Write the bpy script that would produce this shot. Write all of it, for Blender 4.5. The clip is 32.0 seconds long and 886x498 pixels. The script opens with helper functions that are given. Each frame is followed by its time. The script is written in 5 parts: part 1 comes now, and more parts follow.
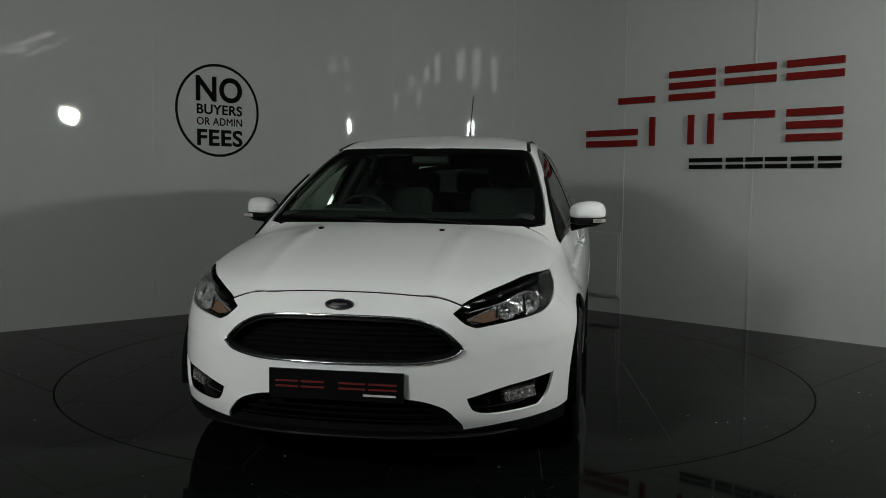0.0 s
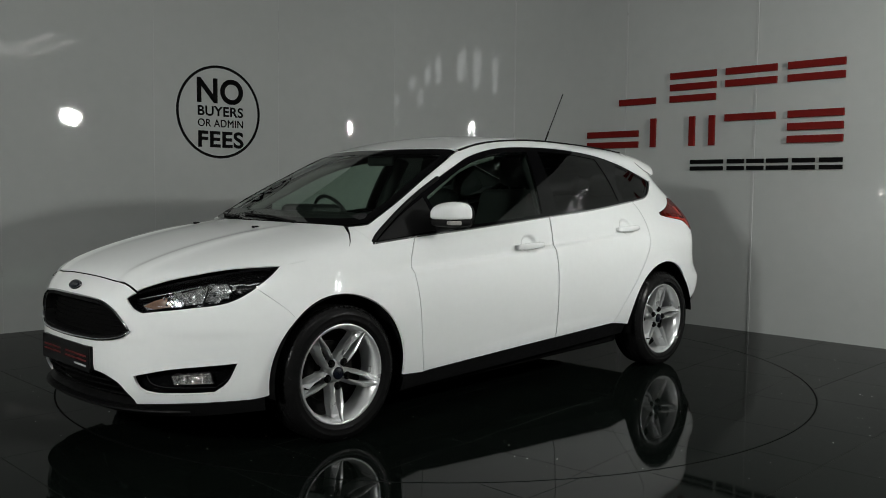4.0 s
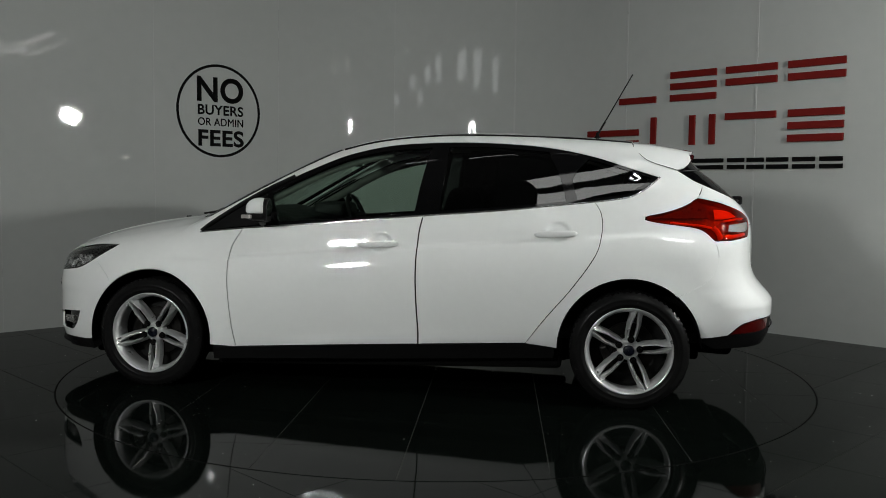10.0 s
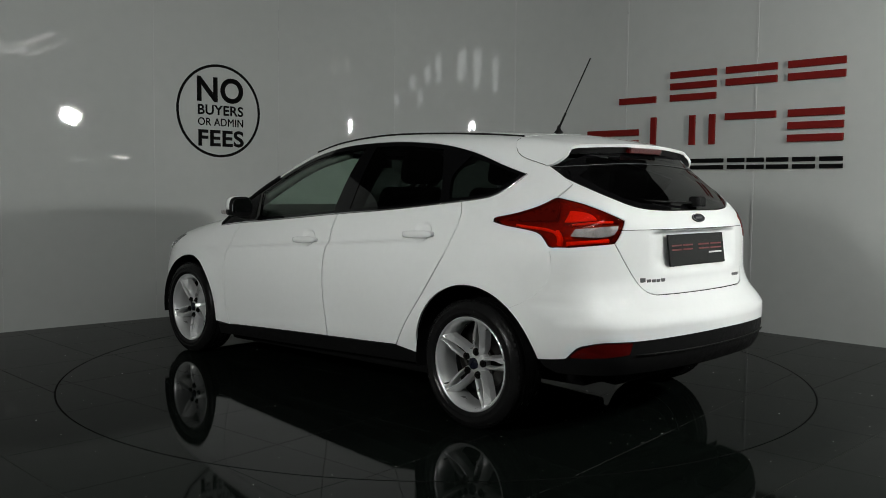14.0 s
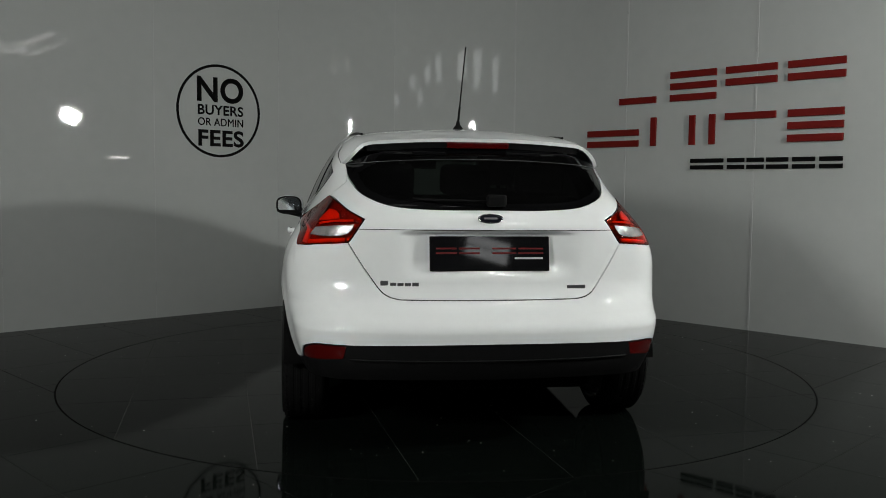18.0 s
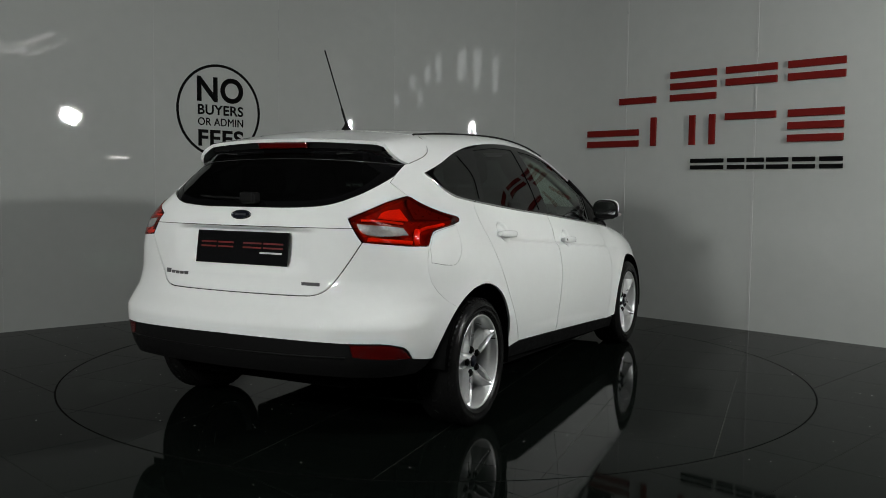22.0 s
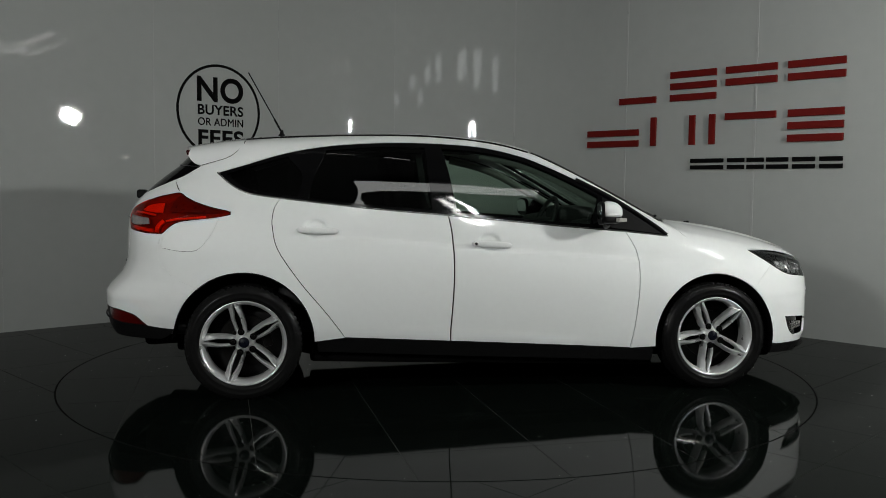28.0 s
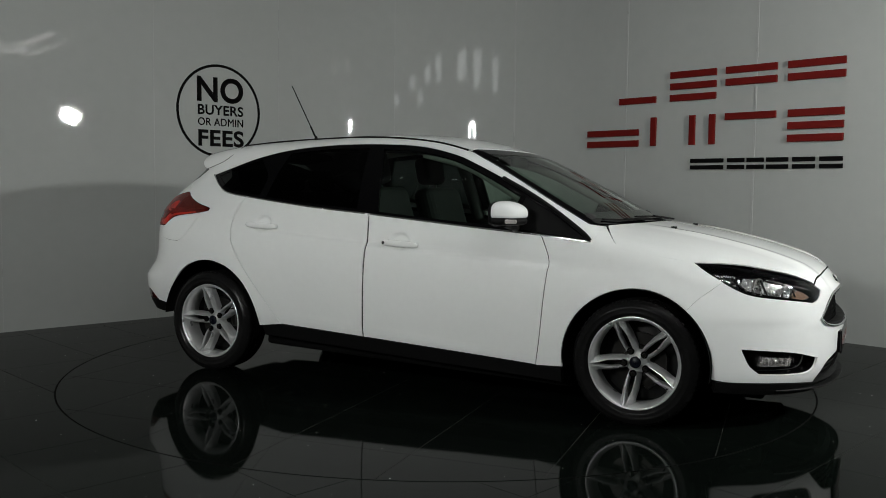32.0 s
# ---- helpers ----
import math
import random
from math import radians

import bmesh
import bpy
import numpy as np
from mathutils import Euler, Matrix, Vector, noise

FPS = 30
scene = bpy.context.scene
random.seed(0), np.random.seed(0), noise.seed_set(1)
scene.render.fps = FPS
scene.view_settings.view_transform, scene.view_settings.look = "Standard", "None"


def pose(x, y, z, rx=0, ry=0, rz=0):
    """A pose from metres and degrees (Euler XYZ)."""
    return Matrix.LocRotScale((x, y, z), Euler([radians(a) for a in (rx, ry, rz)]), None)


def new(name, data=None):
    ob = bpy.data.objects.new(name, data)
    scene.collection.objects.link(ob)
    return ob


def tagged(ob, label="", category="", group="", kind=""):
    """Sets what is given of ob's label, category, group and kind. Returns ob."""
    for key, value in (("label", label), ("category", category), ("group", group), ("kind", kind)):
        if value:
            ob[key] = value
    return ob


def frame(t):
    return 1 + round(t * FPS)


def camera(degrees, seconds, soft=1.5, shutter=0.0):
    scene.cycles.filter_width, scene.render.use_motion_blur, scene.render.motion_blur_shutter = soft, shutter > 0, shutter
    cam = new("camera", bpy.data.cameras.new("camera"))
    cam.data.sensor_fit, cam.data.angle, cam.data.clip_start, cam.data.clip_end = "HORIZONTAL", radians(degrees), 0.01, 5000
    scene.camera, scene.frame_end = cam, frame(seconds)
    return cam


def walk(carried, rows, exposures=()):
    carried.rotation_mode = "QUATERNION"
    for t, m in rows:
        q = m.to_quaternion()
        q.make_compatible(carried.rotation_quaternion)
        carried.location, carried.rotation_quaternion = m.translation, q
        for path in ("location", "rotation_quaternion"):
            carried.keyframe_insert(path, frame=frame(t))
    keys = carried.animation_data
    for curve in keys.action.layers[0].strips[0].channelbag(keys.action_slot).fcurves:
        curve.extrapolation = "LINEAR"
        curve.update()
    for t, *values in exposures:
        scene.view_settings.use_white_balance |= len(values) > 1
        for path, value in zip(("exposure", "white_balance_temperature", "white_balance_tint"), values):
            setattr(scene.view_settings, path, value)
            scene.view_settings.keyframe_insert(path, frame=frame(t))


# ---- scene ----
cam = camera(53.76, 32.0, soft=0.9)
EYE = (0.0, -5.571, 1.131)


def aim(tilt, turn):
    """The tripod camera, with the small sway of its stabiliser in degrees."""
    return Matrix.Translation(EYE) @ pose(0, 0, 0, 86.093 + tilt, 0, -0.304 + turn) @ pose(0, 0, 0, 0, 0, 0.631)


walk(cam, [(0.0, aim(-0.03, -0.07)), (1.0, aim(0.03, -0.05)), (2.0, aim(0.07, -0.03)), (4.0, aim(0.07, -0.01)), (6.0, aim(0.07, 0.0)), (7.0, aim(0.04, 0.0)), (9.0, aim(0.0, 0.0)), (20.0, aim(0.0, 0.0)), (32.0, aim(0.0, 0.0))],
     [(0.0, 0.04), (1.0, 0.44), (2.0, 0.50), (3.0, 0.49), (6.0, 0.47), (9.0, 0.42), (12.0, 0.53), (14.0, 0.64), (17.0, 0.46), (18.0, 0.46), (19.0, 0.84), (20.0, 0.80), (21.0, 0.64), (22.0, 0.48), (24.0, 0.44), (25.0, 0.31), (28.0, 0.31), (30.0, 0.40), (32.0, 0.57)])

# ---- world and light ----
world = bpy.data.worlds.new("world")
scene.world = world
world.use_nodes = True
world.node_tree.nodes["Background"].inputs[0].default_value = (0.6, 0.66, 0.72, 1)
world.node_tree.nodes["Background"].inputs[1].default_value = 0.05


# ---- materials ----
def material(name, colour, rough=0.5, metal=0.0, coat=0.0, grain=None, bump=None, spec=0.5, emit=None):
    """grain: (scale, amount) of colour change; bump: (scale, height in metres), and the same again for a finer one."""
    m = bpy.data.materials.new(name)
    m.use_nodes = True
    nt = m.node_tree
    b = nt.nodes["Principled BSDF"]
    b.inputs["Base Color"].default_value = (*colour, 1)
    b.inputs["Roughness"].default_value = rough
    b.inputs["Metallic"].default_value = metal
    b.inputs["Specular IOR Level"].default_value = spec
    b.inputs["Coat Weight"].default_value = coat
    b.inputs["Coat Roughness"].default_value = 0.012
    if emit:
        b.inputs["Emission Color"].default_value = (*emit[0], 1)
        b.inputs["Emission Strength"].default_value = emit[1]
    if grain or bump:
        co = nt.nodes.new("ShaderNodeTexCoord")
    if grain:
        n1 = nt.nodes.new("ShaderNodeTexNoise")
        n1.inputs["Scale"].default_value, n1.inputs["Detail"].default_value = grain[0], 6
        n2 = nt.nodes.new("ShaderNodeTexNoise")
        n2.inputs["Scale"].default_value, n2.inputs["Detail"].default_value = grain[0] * 9, 3
        nt.links.new(co.outputs["Object"], n1.inputs["Vector"])
        nt.links.new(co.outputs["Object"], n2.inputs["Vector"])
        add = nt.nodes.new("ShaderNodeMath")
        add.operation = "ADD"
        nt.links.new(n1.outputs["Fac"], add.inputs[0])
        nt.links.new(n2.outputs["Fac"], add.inputs[1])
        mp = nt.nodes.new("ShaderNodeMapRange")
        mp.inputs["From Min"].default_value, mp.inputs["From Max"].default_value = 0.6, 1.4
        mp.inputs["To Min"].default_value, mp.inputs["To Max"].default_value = 1 - grain[1], 1 + grain[1]
        nt.links.new(add.outputs[0], mp.inputs["Value"])
        mul = nt.nodes.new("ShaderNodeVectorMath")
        mul.operation = "SCALE"
        mul.inputs[0].default_value = colour
        nt.links.new(mp.outputs["Result"], mul.inputs["Scale"])
        nt.links.new(mul.outputs["Vector"], b.inputs["Base Color"])
        mr = nt.nodes.new("ShaderNodeMapRange")
        mr.inputs["From Min"].default_value, mr.inputs["From Max"].default_value = 0.3, 0.7
        mr.inputs["To Min"].default_value, mr.inputs["To Max"].default_value = rough * 0.85, rough * 1.15
        nt.links.new(n1.outputs["Fac"], mr.inputs["Value"])
        nt.links.new(mr.outputs["Result"], b.inputs["Roughness"])
    if bump:
        n3 = nt.nodes.new("ShaderNodeTexNoise")
        n3.inputs["Scale"].default_value, n3.inputs["Detail"].default_value = bump[0], 2
        nt.links.new(co.outputs["Object"], n3.inputs["Vector"])
        bp = nt.nodes.new("ShaderNodeBump")
        bp.inputs["Strength"].default_value, bp.inputs["Distance"].default_value = 1.0, bump[1]
        nt.links.new(n3.outputs["Fac"], bp.inputs["Height"])
        nt.links.new(bp.outputs["Normal"], b.inputs["Normal"])
        if len(bump) > 2:
            n4 = nt.nodes.new("ShaderNodeTexNoise")
            n4.inputs["Scale"].default_value, n4.inputs["Detail"].default_value = bump[2], 1
            nt.links.new(co.outputs["Object"], n4.inputs["Vector"])
            fine = nt.nodes.new("ShaderNodeBump")
            fine.inputs["Strength"].default_value, fine.inputs["Distance"].default_value = 1.0, bump[3]
            nt.links.new(n4.outputs["Fac"], fine.inputs["Height"])
            nt.links.new(bp.outputs["Normal"], fine.inputs["Normal"])
            nt.links.new(fine.outputs["Normal"], b.inputs["Normal"])
    return m


def pane(name, tint, gloss=0.05):
    """Thin glass: tinted see-through with a gloss that grows at flat angles."""
    m = bpy.data.materials.new(name)
    m.use_nodes = True
    nt = m.node_tree
    nt.nodes.remove(nt.nodes["Principled BSDF"])
    out = nt.nodes["Material Output"]
    tr = nt.nodes.new("ShaderNodeBsdfTransparent")
    tr.inputs["Color"].default_value = (*tint, 1)
    gl = nt.nodes.new("ShaderNodeBsdfGlossy")
    gl.inputs["Roughness"].default_value = 0.015
    lw = nt.nodes.new("ShaderNodeLayerWeight")
    lw.inputs["Blend"].default_value = 0.5
    pw = nt.nodes.new("ShaderNodeMath")
    pw.operation, pw.inputs[1].default_value = "POWER", 5.0
    fr = nt.nodes.new("ShaderNodeMath")
    fr.operation, fr.inputs[1].default_value, fr.inputs[2].default_value = "MULTIPLY_ADD", 1.0 - gloss, gloss
    nt.links.new(lw.outputs["Facing"], pw.inputs[0])
    nt.links.new(pw.outputs[0], fr.inputs[0])
    mix = nt.nodes.new("ShaderNodeMixShader")
    nt.links.new(fr.outputs[0], mix.inputs["Fac"])
    nt.links.new(tr.outputs[0], mix.inputs[1])
    nt.links.new(gl.outputs[0], mix.inputs[2])
    nt.links.new(mix.outputs[0], out.inputs["Surface"])
    return m


WHITE = material("white_car_paint", (0.83, 0.85, 0.84), 0.6, spec=0.2, coat=1.0, grain=(3.0, 0.015))
BLACK = material("black_plastic", (0.0065, 0.0065, 0.0066), 0.5, spec=0.08, grain=(40.0, 0.2), bump=(900.0, 0.0002))
GLOSSBLACK = material("gloss_black_trim", (0.003, 0.003, 0.0033), 0.05, spec=0.3, coat=0.0, grain=(8.0, 0.1))
# underbody colour that also stands in for shade in gaps, voids and pockets
SHELL = material("dark_underbody_and_gap_shade", (0.005, 0.005, 0.005), 0.9, spec=0.02, grain=(12.0, 0.3))
CHROME = material("chrome", (0.80, 0.81, 0.82), 0.13, metal=1.0, grain=(20.0, 0.03))
SILVER = material("silver_alloy", (0.70, 0.71, 0.71), 0.31, metal=0.66, coat=0.0, grain=(14.0, 0.06))
STEEL = material("brake_steel", (0.022, 0.021, 0.020), 0.38, metal=1.0, grain=(40.0, 0.2))
# near-black alloy: the shade behind the spokes is put into the barrel's colour
SHADEMETAL = material("shade_dark_wheel_metal", (0.010, 0.010, 0.010), 0.5, metal=0.0, spec=0.1, grain=(30.0, 0.2))
RUBBER = material("tyre_rubber", (0.008, 0.008, 0.008), 0.24, spec=0.10, grain=(25.0, 0.25), bump=(220.0, 0.0006))
DARKRED = material("dark_red_lens", (0.065, 0.002, 0.002), 0.14, coat=1.0, grain=(30.0, 0.3), bump=(160.0, 0.001))
CLEAR = material("clear_lamp_lens", (0.40, 0.38, 0.36), 0.12, coat=1.0, grain=(30.0, 0.3), bump=(120.0, 0.003))
LENS = material("ribbed_lens", (0.27, 0.26, 0.25), 0.22, metal=0.25, coat=0.6, grain=(30.0, 0.30), bump=(60.0, 0.003))
FOGLENS = material("faceted_fog_lens", (0.40, 0.39, 0.38), 0.14, metal=0.75, coat=0.6, grain=(40.0, 0.4), bump=(90.0, 0.009))
BEHINDRED = material("grey_lamp_insert", (0.075, 0.075, 0.075), 0.3, grain=(40.0, 0.2))
AMBER = material("amber_bulb", (0.20, 0.12, 0.08), 0.2, coat=1.0, grain=(60.0, 0.2))
FABRIC = material("seat_fabric", (0.018, 0.018, 0.019), 0.85, grain=(60.0, 0.3), bump=(500.0, 0.0006))
CABIN = material("cabin_plastic", (0.02, 0.02, 0.0205), 0.6, grain=(20.0, 0.2), bump=(600.0, 0.0003))
LINING = material("headlining_cloth", (0.20, 0.20, 0.19), 0.9, grain=(30.0, 0.1))
GLASS = pane("green_tinted_glass", (0.62, 0.73, 0.66), 0.055)
PRIVACY = pane("privacy_glass", (0.045, 0.052, 0.050), 0.05)
REDGLASS = pane("red_lamp_cover", (0.96, 0.10, 0.022), 0.045)
LAMPGLASS = pane("lamp_cover", (0.93, 0.94, 0.95), 0.045)
PLATE = material("black_plate", (0.006, 0.006, 0.0065), 0.04, spec=0.4, grain=(15.0, 0.2))
REDPAINT = material("red_sign_paint", (0.145, 0.007, 0.005), 0.5, spec=0.15, grain=(7.0, 0.06))
INK = material("black_sign_vinyl", (0.004, 0.004, 0.004), 0.6, spec=0.05, grain=(12.0, 0.2))
BLUE = material("blue_badge_enamel", (0.004, 0.005, 0.010), 0.3, spec=0.2, coat=0.0, grain=(60.0, 0.2))
GREYBAR = material("grey_badge_metal", (0.14, 0.14, 0.145), 0.35, metal=0.8, grain=(60.0, 0.1))
PALEBAR = material("pale_plate_print", (0.55, 0.55, 0.55), 0.4, grain=(60.0, 0.1))
REDBAR = material("red_plate_print", (0.11, 0.008, 0.008), 0.4, grain=(60.0, 0.1))
WALLPANEL = material("pale_gloss_wall_panel", (0.425, 0.44, 0.425), 0.025, spec=0.35, grain=(1.1, 0.03), bump=(1.3, 0.005, 6.5, 0.0006))
JOINT = material("wall_joint_strip", (0.42, 0.43, 0.42), 0.3, grain=(5.0, 0.05))
TILE = material("black_polished_tile", (0.0028, 0.0040, 0.0033), 0.045, spec=0.037, grain=(2.2, 0.25), bump=(3.0, 0.0004))
GROUT = material("grey_grout", (0.060, 0.062, 0.058), 0.22, spec=0.06, grain=(20.0, 0.2))
HALLWALL = material("hall_wall_paint", (0.16, 0.17, 0.17), 0.7, grain=(0.8, 0.08))
CEILING = material("hall_ceiling_paint", (0.12, 0.12, 0.12), 0.8, grain=(0.8, 0.1))
DUST = material("pale_dust", (0.7, 0.7, 0.68), 0.9, grain=(90.0, 0.2))
TUBE = material("lit_lamp_tube", (0.9, 0.9, 0.9), 0.4, emit=((0.985, 1.0, 0.965), 46.0))
GLOWPANEL = material("lit_rooflight_panel", (0.8, 0.8, 0.8), 0.5, emit=((0.97, 1.0, 1.0), 2.3))
SOFTGLOW = material("lit_ceiling_panel", (0.8, 0.8, 0.8), 0.5, emit=((0.985, 1.0, 0.97), 2.8))
STRIPGLOW = material("lit_strip_cover", (0.8, 0.8, 0.8), 0.5, emit=((0.985, 1.0, 0.97), 2.2))
HAZEGLOW = material("lit_dim_strip", (0.8, 0.8, 0.8), 0.5, emit=((1.0, 0.97, 0.93), 4.5))
WARMGLOW = material("lit_glint_cover", (0.8, 0.8, 0.8), 0.5, emit=((1.0, 0.93, 0.86), 30.0))
LAMPWHITE = material("white_lamp_diffuser", (0.78, 0.76, 0.73), 0.45, grain=(30.0, 0.1), bump=(120.0, 0.002))
MIRRORED = material("bright_lamp_reflector", (0.80, 0.80, 0.79), 0.14, metal=0.78, grain=(40.0, 0.05), bump=(45.0, 0.0035))
LAMPBACK = material("lamp_reflector", (0.36, 0.355, 0.35), 0.22, metal=0.6, grain=(40.0, 0.2), bump=(70.0, 0.006))


# ---- mesh helpers ----
def link(name, me, mat, parent=None, label="", smooth=False):
    if mat:
        me.materials.append(mat)
    if smooth:
        for p in me.polygons:
            p.use_smooth = True
    ob = new(name, me)
    if parent:
        ob.parent = parent
    if label:
        ob["label"] = label
    return ob


def part(name, bm, mat, parent=None, label="", smooth=False):
    me = bpy.data.meshes.new(name)
    bmesh.ops.recalc_face_normals(bm, faces=bm.faces)
    bm.to_mesh(me)
    bm.free()
    return link(name, me, mat, parent, label, smooth)


def box(bm, sx, sy, sz, m=Matrix(), bevel=0.0, seg=2):
    made = bmesh.ops.create_cube(bm, size=1.0, matrix=m @ Matrix.Diagonal((sx, sy, sz, 1)))
    if bevel:
        edges = list({e for v in made["verts"] for e in v.link_edges})
        bmesh.ops.bevel(bm, geom=edges, offset=bevel, segments=seg, affect="EDGES", profile=0.5)
    return bm


def rod(bm, r1, r2, depth, m=Matrix(), seg=20):
    bmesh.ops.create_cone(bm, cap_ends=True, segments=seg, radius1=r1, radius2=r2, depth=depth, matrix=m)
    return bm


def lathe(profile, seg=64, m=Matrix()):
    """A ring surface from (radius, height) pairs, turned about z."""
    bm = bmesh.new()
    rings = []
    for r, h in profile:
        rings.append([bm.verts.new(m @ Vector((r * math.cos(2 * math.pi * i / seg), r * math.sin(2 * math.pi * i / seg), h))) for i in range(seg)])
    for a, b in zip(rings, rings[1:]):
        for i in range(seg):
            bm.faces.new((a[i], a[(i + 1) % seg], b[(i + 1) % seg], b[i]))
    return bm


def tube(points, r, seg=8, closed=False, flat=1.0):
    """A round bar along points."""
    pts = [Vector(p) for p in points]
    bm, rings = bmesh.new(), []
    n = len(pts)
    up = Vector((0, 0, 1))
    for i, p in enumerate(pts):
        a, b = pts[(i - 1) % n] if closed or i else p, pts[(i + 1) % n] if closed or i < n - 1 else p
        d = (b - a).normalized()
        u = d.cross(up)
        u = u.normalized() if u.length > 1e-4 else Vector((1, 0, 0))
        v = u.cross(d).normalized()
        rings.append([bm.verts.new(p + (u * math.cos(q) + v * math.sin(q) * flat) * r) for q in [2 * math.pi * k / seg for k in range(seg)]])
    for i in range(n if closed else n - 1):
        a, b = rings[i], rings[(i + 1) % n]
        for k in range(seg):
            bm.faces.new((a[k], a[(k + 1) % seg], b[(k + 1) % seg], b[k]))
    if not closed:
        bm.faces.new(rings[0])
        bm.faces.new(rings[-1])
    return bm


def text_mesh(body, size, depth, weight=0.016):
    cu = bpy.data.curves.new("lettering", "FONT")
    cu.body, cu.size, cu.extrude, cu.offset, cu.space_character = body, size, depth, weight, 1.06
    ob = bpy.data.objects.new("lettering", cu)
    scene.collection.objects.link(ob)
    me = bpy.data.meshes.new_from_object(ob.evaluated_get(bpy.context.evaluated_depsgraph_get()))
    bpy.data.objects.remove(ob)
    return me


def curve(*pts):
    """A smooth curve through (x, y) pairs without overshoot."""
    xs, ys = np.array([p[0] for p in pts], float), np.array([p[1] for p in pts], float)
    h, dl = np.diff(xs), np.diff(ys) / np.diff(xs)
    s = np.zeros(len(xs))
    s[0], s[-1] = dl[0], dl[-1]
    for i in range(1, len(xs) - 1):
        if dl[i - 1] * dl[i] > 0:
            w1, w2 = 2 * h[i] + h[i - 1], h[i] + 2 * h[i - 1]
            s[i] = (w1 + w2) / (w1 / dl[i - 1] + w2 / dl[i])

    def at(x):
        x = np.asarray(x, float)
        i = np.clip(np.searchsorted(xs, x) - 1, 0, len(xs) - 2)
        q = (x - xs[i]) / h[i]
        inside = (1 + 2 * q) * (1 - q) ** 2 * ys[i] + q * (1 - q) ** 2 * h[i] * s[i] + q * q * (3 - 2 * q) * ys[i + 1] + q * q * (q - 1) * h[i] * s[i + 1]
        return np.where(x < xs[0], ys[0] + (x - xs[0]) * s[0], np.where(x > xs[-1], ys[-1] + (x - xs[-1]) * s[-1], inside))
    return at


def smooth_path(p, step=0.022):
    """A dense smooth line through points."""
    p = np.asarray(p, float)
    if len(p) == 2:
        n = max(1, int(np.linalg.norm(p[1] - p[0]) / step))
        return p[0] + (p[1] - p[0]) * np.linspace(0, 1, n + 1)[:, None]
    ext = np.vstack([2 * p[0] - p[1], p, 2 * p[-1] - p[-2]])
    out = []
    for i in range(1, len(ext) - 2):
        a, b, c, d = ext[i - 1:i + 3]
        n = max(1, int(np.linalg.norm(c - b) / step))
        for k in range(n):
            t = k / n
            out.append(0.5 * (2 * b + (c - a) * t + (2 * a - 5 * b + 4 * c - d) * t * t + (3 * b - a - 3 * c + d) * t ** 3))
    out.append(p[-1])
    return np.array(out)


# ---- the stage: plan of the curved back wall ----
TL, TR, CENTRE, ARC = Vector((-1.4228, 2.8248)), Vector((1.3466, 2.7634)), Vector((-0.0700, 1.3517)), 2.0
UL, UR = Vector((math.cos(radians(42.56)), math.sin(radians(42.56)))), Vector((math.cos(radians(-45.1)), math.sin(radians(-45.1))))
BEND = radians(87.66)


def wall_at(s):
    """The wall's face at the length s along it, and the way out of it, towards the stage."""
    if s <= 0:
        p, a = TL + UL * s, radians(42.56)
    elif s >= ARC * BEND:
        p, a = TR + UR * (s - ARC * BEND), radians(-45.1)
    else:
        a = radians(42.56) - s / ARC
        p = CENTRE + Vector((-math.sin(a), math.cos(a))) * ARC
    return p, Vector((math.sin(a), -math.cos(a)))


def wall_strip(s0, s1, z0, z1, back, front, n):
    """A bent slab on the wall from s0 to s1."""
    bm = bmesh.new()
    rows = []
    for i in range(n + 1):
        p, w = wall_at(s0 + (s1 - s0) * i / n)
        a, b = p + w * back, p + w * front
        rows.append([bm.verts.new((*q, z)) for q, z in ((a, z0), (b, z0), (b, z1), (a, z1))])
    for a, b in zip(rows, rows[1:]):
        for k in range(4):
            bm.faces.new((a[k], a[(k + 1) % 4], b[(k + 1) % 4], b[k]))
    bm.faces.new(rows[0])
    bm.faces.new(rows[-1])
    return bm


SEAM, PANEL_W, WALL_H = -1.354, 1.2248, 3.15
wall = tagged(part("wall_back", wall_strip(SEAM - 3 * PANEL_W, SEAM + 9 * PANEL_W, -0.02, WALL_H, -0.14, -0.014, 120), HALLWALL),
              "curved partition wall behind the turntable faced with pale gloss panels", "wall", kind="structure")
for i in range(-3, 9):
    a = SEAM + i * PANEL_W
    part("panel", wall_strip(a + 0.002, a + PANEL_W - 0.002, 0.0, WALL_H, -0.012, 0.0, 14), WALLPANEL, wall, smooth=False)
    if i > -3:
        wide = 0.008 if i > 2 else 0.0035
        part("joint_strip", wall_strip(a - wide, a + wide, 0.0, WALL_H, -0.006, 0.004 if i > 2 else 0.0015, 1), JOINT, wall)
for ob in wall.children:
    if ob.name.startswith("panel"):
        for p in ob.data.polygons:
            p.use_smooth = abs(p.normal.z) < 0.5
        ob.data.set_sharp_from_angle(angle=radians(30))

RIGHT0 = ARC * BEND
hatch = tagged(new("wall_hatch"), "low pale grey access hatch set in the gloss wall", "hatch")
part("frame", wall_strip(RIGHT0 - 0.2, RIGHT0 + 0.476, 0.145, 0.75, 0.0005, 0.012, 8), JOINT, hatch)
part("door", wall_strip(RIGHT0 - 0.18, RIGHT0 + 0.456, 0.165, 0.73, 0.0122, 0.018, 8), WALLPANEL, hatch)


def on_wall(s, z, out):
    """A pose on the wall: x along it, y up, z out of it."""
    p, w = wall_at(s)
    along = Vector((-w.y, w.x, 0))
    m = Matrix((along, (0, 0, 1), (w.x, w.y, 0))).transposed().to_4x4()
    m.translation = (p.x + w.x * out, p.y + w.y * out, z)
    return m


